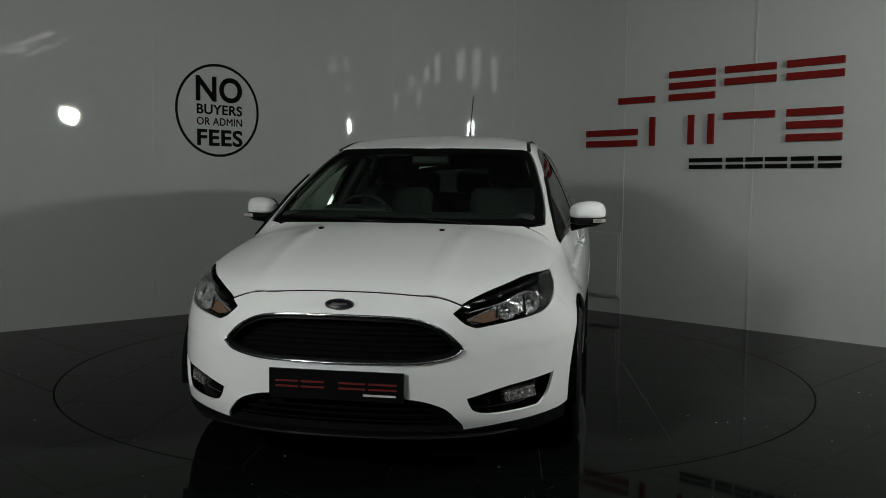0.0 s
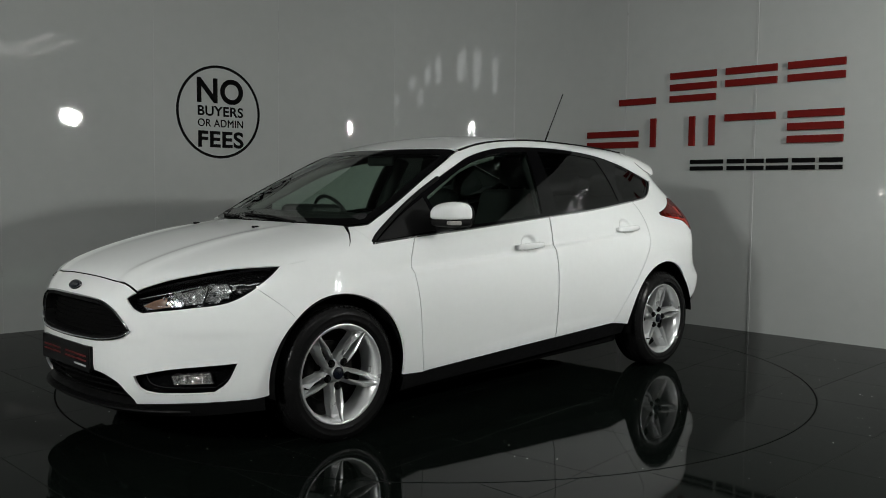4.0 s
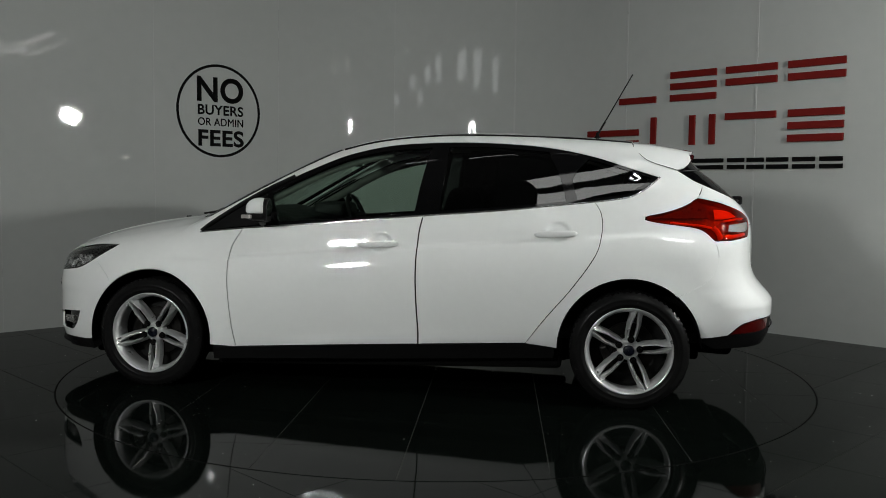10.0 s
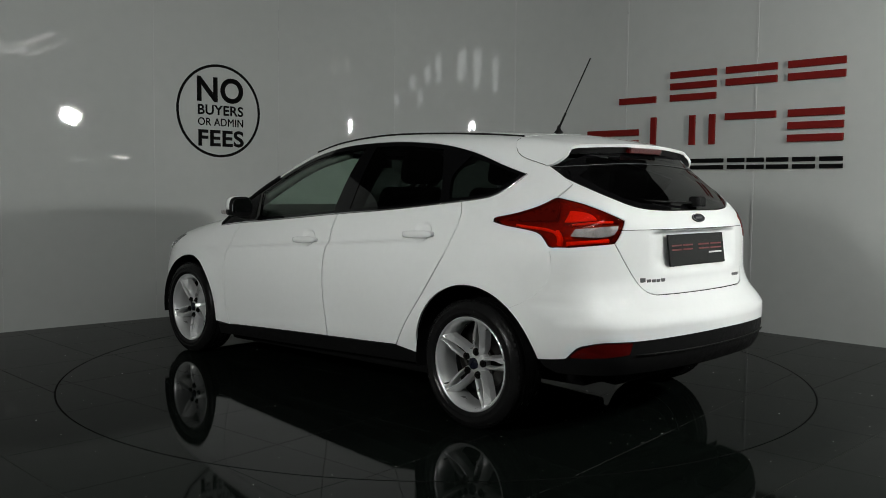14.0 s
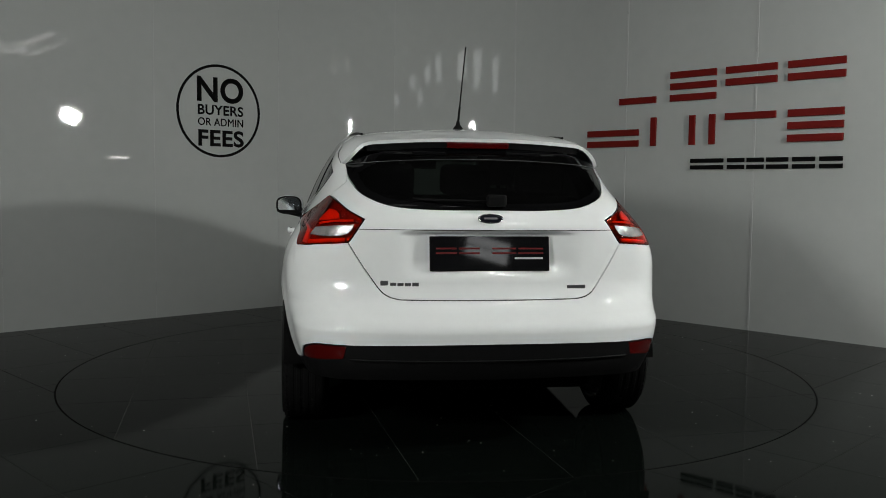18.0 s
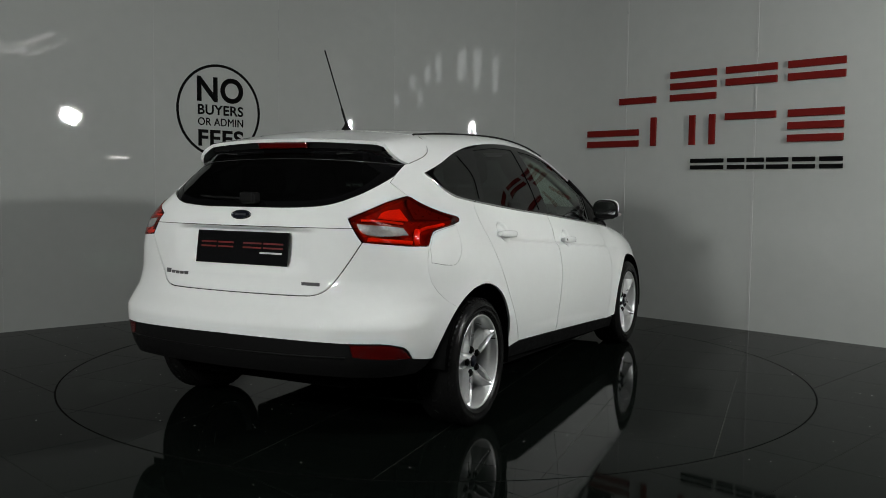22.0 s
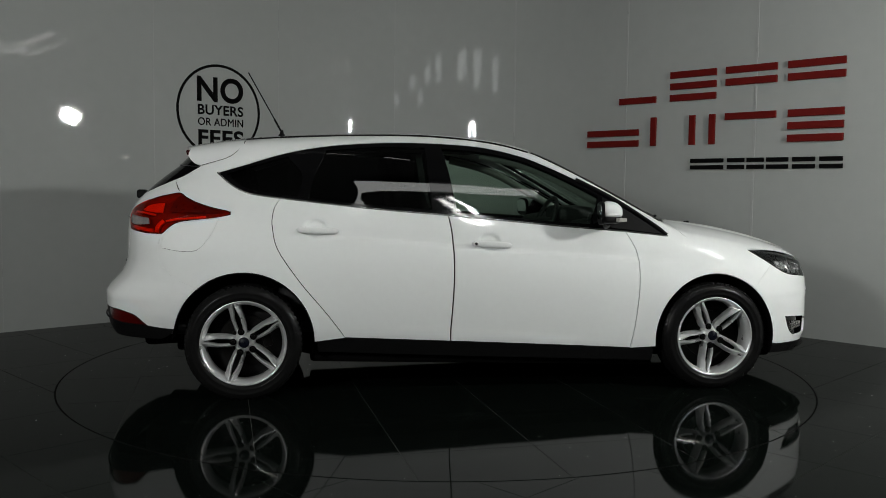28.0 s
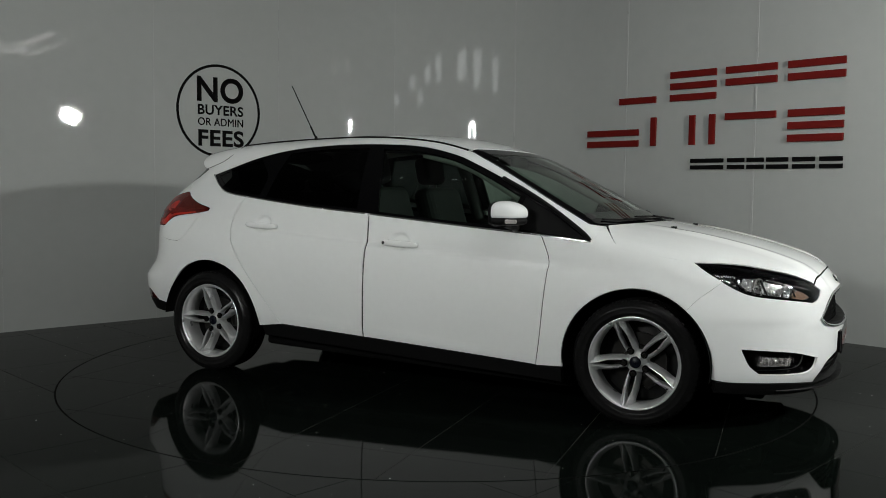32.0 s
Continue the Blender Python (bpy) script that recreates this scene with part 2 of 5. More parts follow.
# ---- the round notice ----
notice = tagged(new("round_notice"), "round black vinyl notice with capital lettering on the gloss wall", "sign")
notice.matrix_world = on_wall(-0.745, 1.806, 0.001)
bm = lathe([(0.388, 0.0), (0.388, 0.002), (0.412, 0.002), (0.412, 0.0)], 96)
part("border_ring", bm, INK, notice)
for words, x0, x1, z0, z1 in (("NO", -0.962, -0.506, 1.880, 2.105), ("BUYERS", -0.955, -0.507, 1.768, 1.858), ("OR ADMIN", -0.955, -0.507, 1.672, 1.742), ("FEES", -0.952, -0.503, 1.490, 1.638)):
    me = text_mesh(words, 1.0, 0.0, 0.030 if words in ("NO", "FEES") else 0.026 if words == "BUYERS" else 0.0)
    if words == "OR ADMIN":
        # a bolder weight out of shifted layers
        thick = bmesh.new()
        for k, (dx, dy) in enumerate(((0, 0), (0.02, 0.0), (-0.02, 0.0), (0.01, 0.014), (-0.01, -0.014))):
            layer = me.copy()
            layer.transform(Matrix.Translation((dx, dy, 0.0001 * k)))
            thick.from_mesh(layer)
        thick.to_mesh(me)
        thick.free()
    co = np.array([v.co[:2] for v in me.vertices])
    lo, hi = co.min(0), co.max(0)
    me.transform(Matrix.Translation((x0 + 0.745, z0 - 1.806, 0.0)) @ Matrix.Diagonal(((x1 - x0) / (hi[0] - lo[0]), (z1 - z0) / (hi[1] - lo[1]), 1, 1)) @ Matrix.Translation((-lo[0], -lo[1], 0)))
    me.transform(Matrix.Translation((0, 0, 0.0015)))
    ob = link("lettering", me, INK, notice)
    so = ob.modifiers.new("weight", "SOLIDIFY")
    so.thickness = 0.0015

# ---- the raised red and black sign: plain bars for its name ----
sign = tagged(new("wall_sign"), "raised dealer sign of red bars over a black row", "sign")
sign.matrix_world = on_wall(RIGHT0, 0.0, 0.0)


def bars(cells, z0, z1, mat, name, thick, rows):
    for x0, x1 in cells:
        n = 1 if x1 - x0 < 0.1 else rows
        h = (z1 - z0) / (2 * n - 1) if n > 1 else z1 - z0
        h *= 1.15 if n > 1 else 1
        for k in range(n):
            z = z0 + h / 2 + (z1 - z0 - h) * (k / (n - 1) if n > 1 else 0)
            bm = box(bmesh.new(), x1 - x0, h, thick, Matrix.Translation(((x0 + x1) / 2, z, 0.0015 + thick / 2)), 0.003)
            part(name, bm, mat, sign)


STROKE = 0.057


def red_bar(x0, x1, z0, z1):
    part("red_bar", box(bmesh.new(), x1 - x0, z1 - z0, 0.022, Matrix.Translation(((x0 + x1) / 2, (z0 + z1) / 2, 0.0125)), 0.003), REDPAINT, sign)


for x0, x1, z0, heights in ((0.424, 0.800, 1.912, (0,)), (0.939, 1.369, 1.912, (0, 1, 2)), (1.453, 1.889, 1.912, (1, 2)), (1.975, 2.416, 1.912, (1, 2)),
                            (0.08, 0.63, 1.533, (0, 1)), (1.456, 1.889, 1.533, (2,)), (1.985, 2.416, 1.533, (0, 1, 2))):
    for k in heights:
        z = z0 + k * 0.098
        red_bar(x0, x1, z, z + STROKE)
for x in (0.754, 1.131, 1.314):
    red_bar(x, x + 0.054, 1.533, 1.785)
bars(((1.148, 1.451), (1.484, 1.634), (1.655, 1.80), (1.82, 2.00), (2.03, 2.21), (2.241, 2.418)), 1.324, 1.415, INK, "black_bar", 0.014, 2)

# ---- hall around the stage ----
floor = tagged(part("floor", box(bmesh.new(), 24, 22, 0.2, Matrix.Translation((0, -3.5, -0.1015))), GROUT), "black polished floor tiles with fine grey joints", "floor", kind="structure")
for name, sx, sy, x, y in (("wall_left", 0.2, 22, -12, -3.5), ("wall_right", 0.2, 22, 12, -3.5), ("wall_rear", 24, 0.2, 0, -14.5), ("wall_front", 24, 0.2, 0, 7.5)):
    tagged(part(name, box(bmesh.new(), sx, sy, 5.6, Matrix.Translation((x, y, 2.8))), HALLWALL), "plain grey painted hall wall", "wall", kind="structure")
tagged(part("ceiling", box(bmesh.new(), 24, 22, 0.2, Matrix.Translation((0, -3.5, 5.7))), CEILING), "dark painted hall ceiling", "ceiling", kind="structure")

# ---- lamps of the hall, with lit strips added for glints ----
def batten(x, y, z, turn):
    ob = tagged(new("batten_lamp"), "pair of twin fluorescent battens hung under the ceiling", "lamp", "ceiling battens")
    for u in (-0.10, 0.10):
        part("body", box(bmesh.new(), 1.32, 0.115, 0.05, Matrix.Translation((0, u, 0.05)), 0.008), BLACK, ob)
        for s in (-0.024, 0.024):
            part("tube", rod(bmesh.new(), 0.0125, 0.0125, 1.25, Matrix.Translation((0, u + s, 0)) @ pose(0, 0, 0, 0, 90, 0), 12), TUBE, ob)
    for s in (-0.5, 0.5):
        part("hanger", rod(bmesh.new(), 0.006, 0.006, 5.6 - z - 0.07, Matrix.Translation((s, 0, 0.07 + (5.6 - z - 0.07) / 2)), 8), BLACK, ob)
        part("bracket", box(bmesh.new(), 0.03, 0.32, 0.012, pose(s, 0, 0.072)), BLACK, ob)
    ob.matrix_world = pose(x, y, z, 0, 0, turn)


RING = 400.0
for x, y, z, turn in ((2.05, -4.66, 4.85, -36), (5.20, -2.40, 5.0, -36)):
    batten(x, y, z, turn)
soft = tagged(new("ceiling_light_panel"), "long ribbed translucent light panel under the ceiling", "lamp")
soft.matrix_world = pose(1.42, -3.98, 5.1, 0, 0, 17)
part("frame", box(bmesh.new(), 3.0, 0.60, 0.05, pose(0, 0, 0.03), 0.006), BLACK, soft)
for k in range(4):
    part("diffuser", box(bmesh.new(), 2.92, 0.126, 0.016, pose(0, -0.2025 + 0.135 * k, 0.0), 0.005), SOFTGLOW, soft)
for u in (-1.3, 1.3):
    part("hanger", rod(bmesh.new(), 0.006, 0.006, 0.45, pose(u, 0, 0.28), 8), BLACK, soft)
# added lit strips, not known fittings: they put thin glints on the bumper
for x, y, long in ((-4.2, -2.2, 0.7), (-2.9, -2.4, 0.5), (-1.6, -2.6, 0.5), (-0.5, -2.7, 0.8), (0.6, -2.7, 0.4), (-3.0, -6.3, 0.7), (-0.7, -6.6, 0.8), (1.0, -7.6, 0.7), (3.0, -7.2, 0.7)):
    slot = tagged(new("ceiling_glint_strip"), "slim lit strip added under the dark ceiling for bumper glints", "lamp", "ceiling slot lamps")
    slot.matrix_world = pose(x, y, 5.57)
    part("casing", box(bmesh.new(), long + 0.06, 0.08, 0.05, Matrix(), 0.008), BLACK, slot)
    part("cover", box(bmesh.new(), long, 0.032, 0.03, pose(0, 0, -0.02), 0.008), STRIPGLOW, slot)
for x, z, wide, high in ((-10.9, 4.95, 1.5, 1.15), (-7.2, 4.95, 1.5, 1.15), (-4.5, 4.85, 1.4, 1.05), (-0.9, 4.65, 0.85, 0.8), (0.6, 4.55, 0.85, 0.8), (1.6, 3.70, 0.8, 0.6), (3.0, 4.20, 0.9, 0.7), (4.9, 3.55, 0.9, 0.6)):
    win = tagged(new("clerestory_window"), "high dim two-row window in the hall wall behind the stage", "window", "clerestory windows")
    high *= 0.75
    win.matrix_world = pose(x, -14.39, z + 0.12, 0, 14, 0)
    part("frame", box(bmesh.new(), wide + 0.1, 0.04, high + 0.1, pose(0, 0, 0), 0.006), BLACK, win)
    for v in (-0.26, 0.26):
        part("pane", box(bmesh.new(), wide, 0.012, high * 0.45, pose(0, 0.025, v * high), 0.003), GLOWPANEL, win)

# lit strips added on the hall walls to give the gloss panels small glints
for x, y, z, wide, high in ((11.86, -6.28, 1.83, 0.40, 0.05), (11.86, -4.96, 1.77, 0.62, 0.07), (11.86, -4.18, 1.84, 0.13, 0.07), (11.86, -1.67, 2.67, 0.16, 0.34), (-11.86, -3.3, 0.20, 0.35, 0.07), (-11.86, -4.8, 0.68, 0.85, 0.05)):
    lamp = tagged(new("wall_glint_strip"), "small lit strip added on the hall wall for a glint in the gloss panels", "lamp", "wall lamps")
    lamp.matrix_world = pose(x, y, z)
    inward = -0.02 if x > 0 else 0.02
    part("casing", box(bmesh.new(), 0.05, wide + 0.04, high + 0.04, pose(0.0, 0, 0), 0.008), BLACK, lamp)
    part("cover", box(bmesh.new(), 0.03, wide, high, pose(inward, 0, 0), 0.006), WARMGLOW, lamp)

for y, z, long, high, tilt in ((-10.3, 4.95, 0.40, 0.36, 0), (-10.25, 4.22, 0.4, 0.26, 0)):
    lamp = tagged(new("wall_glint_strip"), "dim lit strip lamp high on the hall wall", "lamp", "wall lamps")
    lamp.matrix_world = pose(11.86, y, z, tilt, 0, 0)
    part("casing", box(bmesh.new(), 0.05, long + 0.04, high + 0.04, pose(0.0, 0, 0), 0.008), BLACK, lamp)
    part("cover", box(bmesh.new(), 0.03, long, high, pose(-0.02, 0, 0), 0.006), HAZEGLOW, lamp)

# added glowing ribbon: its waves shape the squiggly reflection in the gloss panels
ribbon = tagged(new("squiggle_ribbon"), "dim wavy lit ribbon added high on the hall wall to draw a squiggly reflection", "lamp")
for path in (((-8.25, 4.72), (-8.14, 4.81), (-7.92, 4.60), (-7.74, 4.67), (-7.54, 4.60), (-7.21, 4.88), (-7.06, 4.95), (-6.87, 5.00), (-6.64, 4.98), (-6.55, 4.91)),
             ((-7.45, 4.48), (-7.21, 4.57), (-7.02, 4.55), (-6.87, 4.67), (-6.64, 4.60), (-6.42, 4.66), (-6.12, 4.76))):
    line = [Vector((11.78, float(p[0]), float(p[1]))) for p in smooth_path([(y, z) for y, z in path], 0.05)]
    part("lit_band", tube(line, 0.026, 8), HAZEGLOW, ribbon, smooth=True)
    for p in (line[2], line[-3]):
        part("bracket", box(bmesh.new(), 0.12, 0.03, 0.03, pose(11.845, p.y, p.z), 0.004), BLACK, ribbon)

RINGGLOW = material("lit_ring_tube", (0.9, 0.9, 0.9), 0.4, emit=((0.985, 1.0, 0.97), RING * 0.75))
RINGGLOW2 = material("lit_small_ring_tube", (0.9, 0.9, 0.9), 0.4, emit=((0.985, 1.0, 0.97), RING * 4.6))


def ring_lamp(x, y, z, size, glow):
    ob = tagged(new("ring_lamp"), "lit ring lamp on a slim black stand", "lamp", "ring lamps")
    ob.matrix_world = pose(x, y, 0)
    aim = Vector((-x, -y - 0.2, 0.7 - z)).to_track_quat("Z", "Y").to_matrix().to_4x4()
    m = Matrix.Translation((0, 0, z)) @ aim @ Matrix.Scale(size, 4)
    part("back_ring", lathe([(0.125, -0.02), (0.125, 0.0), (0.21, 0.0), (0.21, -0.02), (0.125, -0.02)], 48, m), BLACK, ob)
    part("light_ring", lathe([(0.14, 0.002), (0.148, 0.012), (0.188, 0.012), (0.196, 0.002)], 48, m), glow, ob)
    part("stand", rod(bmesh.new(), 0.014, 0.014, z - 0.22, Matrix.Translation((0, 0, (z - 0.22) / 2)), 12), BLACK, ob)
    for k in range(3):
        a = 2 * math.pi * k / 3
        part("foot", tube([(0, 0, 0.35), (0.4 * math.cos(a), 0.4 * math.sin(a), 0.012)], 0.01), BLACK, ob)


ring_lamp(4.14, -2.24, 2.25, 0.45, RINGGLOW2)
ring_lamp(-2.9, -5.3, 2.30, 1.2, RINGGLOW)

# ---- floor tiles and turntable ----
DISC_R, TILE_W, GAP = 2.254, 0.605, 0.0016


def tile_mesh(poly, drop=0.006):
    """A tile from its outline, its top at z = 0."""
    bm = bmesh.new()
    top = [bm.verts.new((x, y, 0)) for x, y in poly]
    low = [bm.verts.new((x, y, -drop)) for x, y in poly]
    bm.faces.new(top)
    for i in range(len(poly)):
        j = (i + 1) % len(poly)
        bm.faces.new((top[i], top[j], low[j], low[i]))
    me = bpy.data.meshes.new("tile")
    bmesh.ops.recalc_face_normals(bm, faces=bm.faces)
    bm.to_mesh(me)
    bm.free()
    me.materials.append(TILE)
    return me


def clip_circle(poly, r, inside):
    """The part of a convex outline inside or outside of the circle r about the origin."""
    dense = []
    for i, a in enumerate(poly):
        b = poly[(i + 1) % len(poly)]
        for k in range(24):
            q = k / 24
            dense.append((a[0] + (b[0] - a[0]) * q, a[1] + (b[1] - a[1]) * q))
    keep = [(math.hypot(*p) < r) == inside for p in dense]
    if all(keep):
        return poly
    if not any(keep):
        return None
    n, out = len(dense), []
    first = next(i for i in range(n) if keep[i] and not keep[i - 1])
    run = [dense[(first + i) % n] for i in range(n) if keep[(first + i) % n]]
    def edge(p):
        d = math.hypot(*p)
        return (p[0] * r / d, p[1] * r / d)
    a, b = edge(run[-1]), edge(run[0])
    a0, b0 = math.atan2(a[1], a[0]), math.atan2(b[1], b[0])
    d = (b0 - a0 + math.pi) % (2 * math.pi) - math.pi
    out = run + [(r * math.cos(a0 + d * k / 14), r * math.sin(a0 + d * k / 14)) for k in range(15)]
    return out


def grid(turn, u0, v0, reach):
    """Tile outlines of a grid turned by degrees, whose lines pass u0 and v0."""
    c, s = math.cos(radians(turn)), math.sin(radians(turn))
    n = int(reach / TILE_W) + 2
    for i in range(-n, n):
        for j in range(-n, n):
            u, v, w = u0 + i * TILE_W, v0 + j * TILE_W, TILE_W - GAP
            yield [(c * a - s * b, s * a + c * b) for a, b in ((u + GAP, v + GAP), (u + w, v + GAP), (u + w, v + w), (u + GAP, v + w))]


SQUARE = {}


def lay(poly, parent, turn):
    """A whole tile shares one mesh; a cut one has its own."""
    if len(poly) == 4:
        cx, cy = sum(p[0] for p in poly) / 4, sum(p[1] for p in poly) / 4
        if turn not in SQUARE:
            SQUARE[turn] = tile_mesh([(x - cx, y - cy) for x, y in poly])
        ob = new("tile", SQUARE[turn])
        ob.location = (cx, cy, random.uniform(-0.0003, 0))
    else:
        ob = new("tile", tile_mesh(poly))
    ob.parent = parent


def on_stage(x, y):
    """Inside the tiled floor in front of the wall."""
    return all((Vector((x, y)) - wall_at(s)[0]).dot(wall_at(s)[1]) > -0.5 for s in (-2.0, -0.2, 0.8, 1.53, 2.2, 3.2, 5.0)) and y > -4.2 and abs(x) < 4.4


outer, faces = [], []
for poly in grid(45.0, -2.09 / math.sqrt(2), -1.9 / math.sqrt(2), 20):
    cx, cy = sum(p[0] for p in poly) / 4, sum(p[1] for p in poly) / 4
    if not on_stage(cx, cy) and abs(cx) < 11.4 and -13.9 < cy < 6.9 and (cy < -4.2 or abs(cx) >= 4.4):
        faces.append(tuple(range(len(outer), len(outer) + 4)))
        outer += [(x, y, 0.0) for x, y in poly]
    if on_stage(cx, cy):
        cut = clip_circle(poly, DISC_R + 0.0035, False)
        if cut:
            lay(cut, floor, 45)

field = bpy.data.meshes.new("hall_tiles")
field.from_pydata(outer, [], faces)
tagged(link("hall_tiles", field, TILE, floor), kind="stuff")

turntable = tagged(new("turntable"), "round turntable tiled in black flush with the floor", "turntable")
OX, OY = 0.1658, 0.0514
for poly in grid(5.5, 0.44 + OX, -0.05 + OY, 2.3):
    cut = clip_circle(poly, DISC_R - 0.006, True)
    if cut:
        lay(cut, turntable, 5)
part("rim", lathe([(DISC_R - 0.006, -0.004), (DISC_R - 0.006, -0.0004), (DISC_R - 0.0042, -0.0004), (DISC_R - 0.0042, -0.004)], 180), SHELL, turntable)
part("base", lathe([(0.001, -0.0011), (DISC_R - 0.0061, -0.0011), (DISC_R - 0.0061, -0.0042)], 120), GROUT, turntable)
part("gap", lathe([(DISC_R - 0.0041, -0.0009), (DISC_R + 0.0035, -0.0009)], 180), SHELL, floor)


def specks(count, place, parent):
    bm = bmesh.new()
    for _ in range(count):
        x, y = place()
        r = random.choice((0.0012, 0.0016, 0.002, 0.0024, 0.003, 0.0045))
        bmesh.ops.create_circle(bm, cap_ends=True, segments=6, radius=r, matrix=pose(x, y, 0.0006, 0, 0, random.uniform(0, 90)) @ Matrix.Diagonal((1, random.uniform(0.5, 1), 1, 1)))
    return tagged(part("dust", bm, DUST, parent), kind="stuff")


def disc_place():
    r, a = DISC_R * math.sqrt(random.random()) * 0.99, random.uniform(0, 2 * math.pi)
    return r * math.cos(a), r * math.sin(a)


def floor_place():
    while True:
        x, y = random.uniform(-3.2, 3.2), random.uniform(-3.0, 2.4)
        if math.hypot(x, y) > DISC_R + 0.03 and on_stage(x, y):
            return x, y


specks(300, disc_place, turntable)
specks(330, floor_place, floor)


# ---- the car: one smooth body form, on which all panels lie (x forward, origin between the axles on the ground) ----
from mathutils.geometry import delaunay_2d_cdt

AXLE, HUB_Z = 1.324, 0.305
BELT = curve((-2.2, 1.16), (-1.32, 1.10), (-1.14, 1.07), (-0.67, 1.022), (-0.22, 0.988), (0.24, 0.948), (0.67, 0.912), (1.06, 0.878), (1.57, 0.80), (2.2, 0.70))
WIDE = curve((-2.2, 0.80), (-1.9, 0.835), (-1.6, 0.878), (-1.3, 0.900), (-0.8, 0.902), (0.0, 0.898), (0.8, 0.893), (1.3, 0.900), (1.6, 0.885), (1.85, 0.845), (2.2, 0.76))
UPRIGHT = curve((-0.95, -0.14), (-0.80, -0.075), (-0.70, -0.035), (-0.60, -0.014), (-0.48, -0.004), (-0.36, 0.0), (-0.26, -0.006), (-0.18, -0.026), (-0.10, -0.055), (0.0, -0.095), (0.1, -0.135), (0.2, -0.18), (0.3, -0.235), (0.4, -0.30), (0.5, -0.39), (0.7, -0.62))
TAPER = curve((-2.2, 0.22), (-1.8, 0.16), (-1.47, 0.10), (-1.05, 0.055), (-0.6, 0.015), (0.0, 0.0), (0.6, 0.0), (1.08, 0.03), (1.4, 0.02), (2.2, 0.0))
SPINE = curve((-2.3, 1.16), (-1.72, 1.362), (-1.45, 1.415), (-1.13, 1.447), (-0.74, 1.468), (-0.39, 1.477), (-0.1, 1.465), (0.107, 1.440), (0.32, 1.384), (0.647, 1.236), (0.996, 1.062), (1.10, 1.005), (1.2, 0.975), (1.35, 0.952), (1.54, 0.920), (1.8, 0.862), (2.0, 0.797), (2.10, 0.748), (2.17, 0.700), (2.3, 0.60))
CROWN = curve((-1.7, 0.13), (-0.5, 0.13), (0.2, 0.11), (0.9, 0.13), (1.2, 0.17), (1.6, 0.19), (2.1, 0.22))
NOSE = curve((0.05, 2.04), (0.15, 2.12), (0.22, 2.175), (0.30, 2.20), (0.44, 2.205), (0.55, 2.20), (0.64, 2.185), (0.70, 2.165), (0.76, 2.13), (0.85, 2.06))
TAIL = curve((0.05, -1.90), (0.20, -2.03), (0.30, -2.10), (0.40, -2.145), (0.50, -2.151), (0.545, -2.151), (0.565, -2.143), (0.60, -2.112), (0.66, -2.060), (0.74, -2.034), (0.90, -2.028), (0.96, -2.022), (1.02, -1.995), (1.10, -1.93), (1.18, -1.84), (1.28, -1.715), (1.36, -1.665), (1.50, -1.63))



def soften(line, lo, hi, width):
    """The same curve with its bends eased over a width, so that highlights run evenly."""
    step = 0.001
    xs = np.arange(lo, hi, step)
    reach = np.arange(-int(3 * width / step), int(3 * width / step) + 1) * step
    weight = np.exp(-0.5 * (reach / width) ** 2)
    wide = np.arange(lo + reach[0], hi - reach[0] + step, step)
    ys = np.convolve(line(wide), weight / weight.sum(), "valid")[:len(xs)]
    return lambda x: np.interp(x, xs, ys)


BELT, WIDE, TAPER = (soften(c, -2.4, 2.4, 0.10) for c in (BELT, WIDE, TAPER))
UPRIGHT = soften(UPRIGHT, -1.6, 1.4, 0.035)
SPINE, CROWN = soften(SPINE, -2.6, 2.6, 0.035), soften(CROWN, -2.6, 2.6, 0.10)
NOSE = soften(NOSE, -0.2, 1.9, 0.02)


def smax(a, b, k):
    h = np.clip(0.5 + 0.5 * (a - b) / k, 0, 1)
    return b * (1 - h) + a * h + k * h * (1 - h)


def side_width(x, z):
    s = z - BELT(x)
    q = np.clip((s + 0.35) / 0.45, 0, 1)
    w = WIDE(x) + UPRIGHT(s) - TAPER(x) * q * q * (3 - 2 * q)
    sill = z - (0.24 + (0.94 - x) * 0.048)
    back = np.clip((0.78 - x) / 0.95, 0, 1)
    grow = np.clip((0.80 - x) / 0.40, 0, 1)
    mid = grow * grow * (3 - 2 * grow) * np.exp(-((np.clip(-x - 0.35, 0, 9)) / 0.30) ** 2)
    dip = 0.060 + 0.030 * back
    w = w - 0.0045 * np.exp(-((sill - dip) / np.where(sill > dip, 0.100, 0.030)) ** 2) * mid
    line = z - (0.745 + (0.87 - x) * 0.072)
    fade = np.exp(-((np.clip(np.abs(x - 0.1) - 0.8, 0, 9)) / 0.2) ** 2)
    rise = np.clip((line + 0.012) / 0.024, 0, 1)
    w = w - 0.014 * np.exp(-(np.clip(line, 0, 1) / 0.060) ** 2) * rise * rise * (3 - 2 * rise) * fade
    for hx, hz in ((0.003, 0.838), (-0.947, 0.911)):
        w = w - 0.019 * np.exp(-(((x - hx) / 0.057) ** 2 + ((z - hz - 0.004) / 0.045) ** 2) ** 3.6)
    for ax in (AXLE, -AXLE):
        r = np.hypot(x - ax, z - HUB_Z)
        w = w + 0.009 * np.exp(-((r - 0.35) / 0.075) ** 2)
    return w


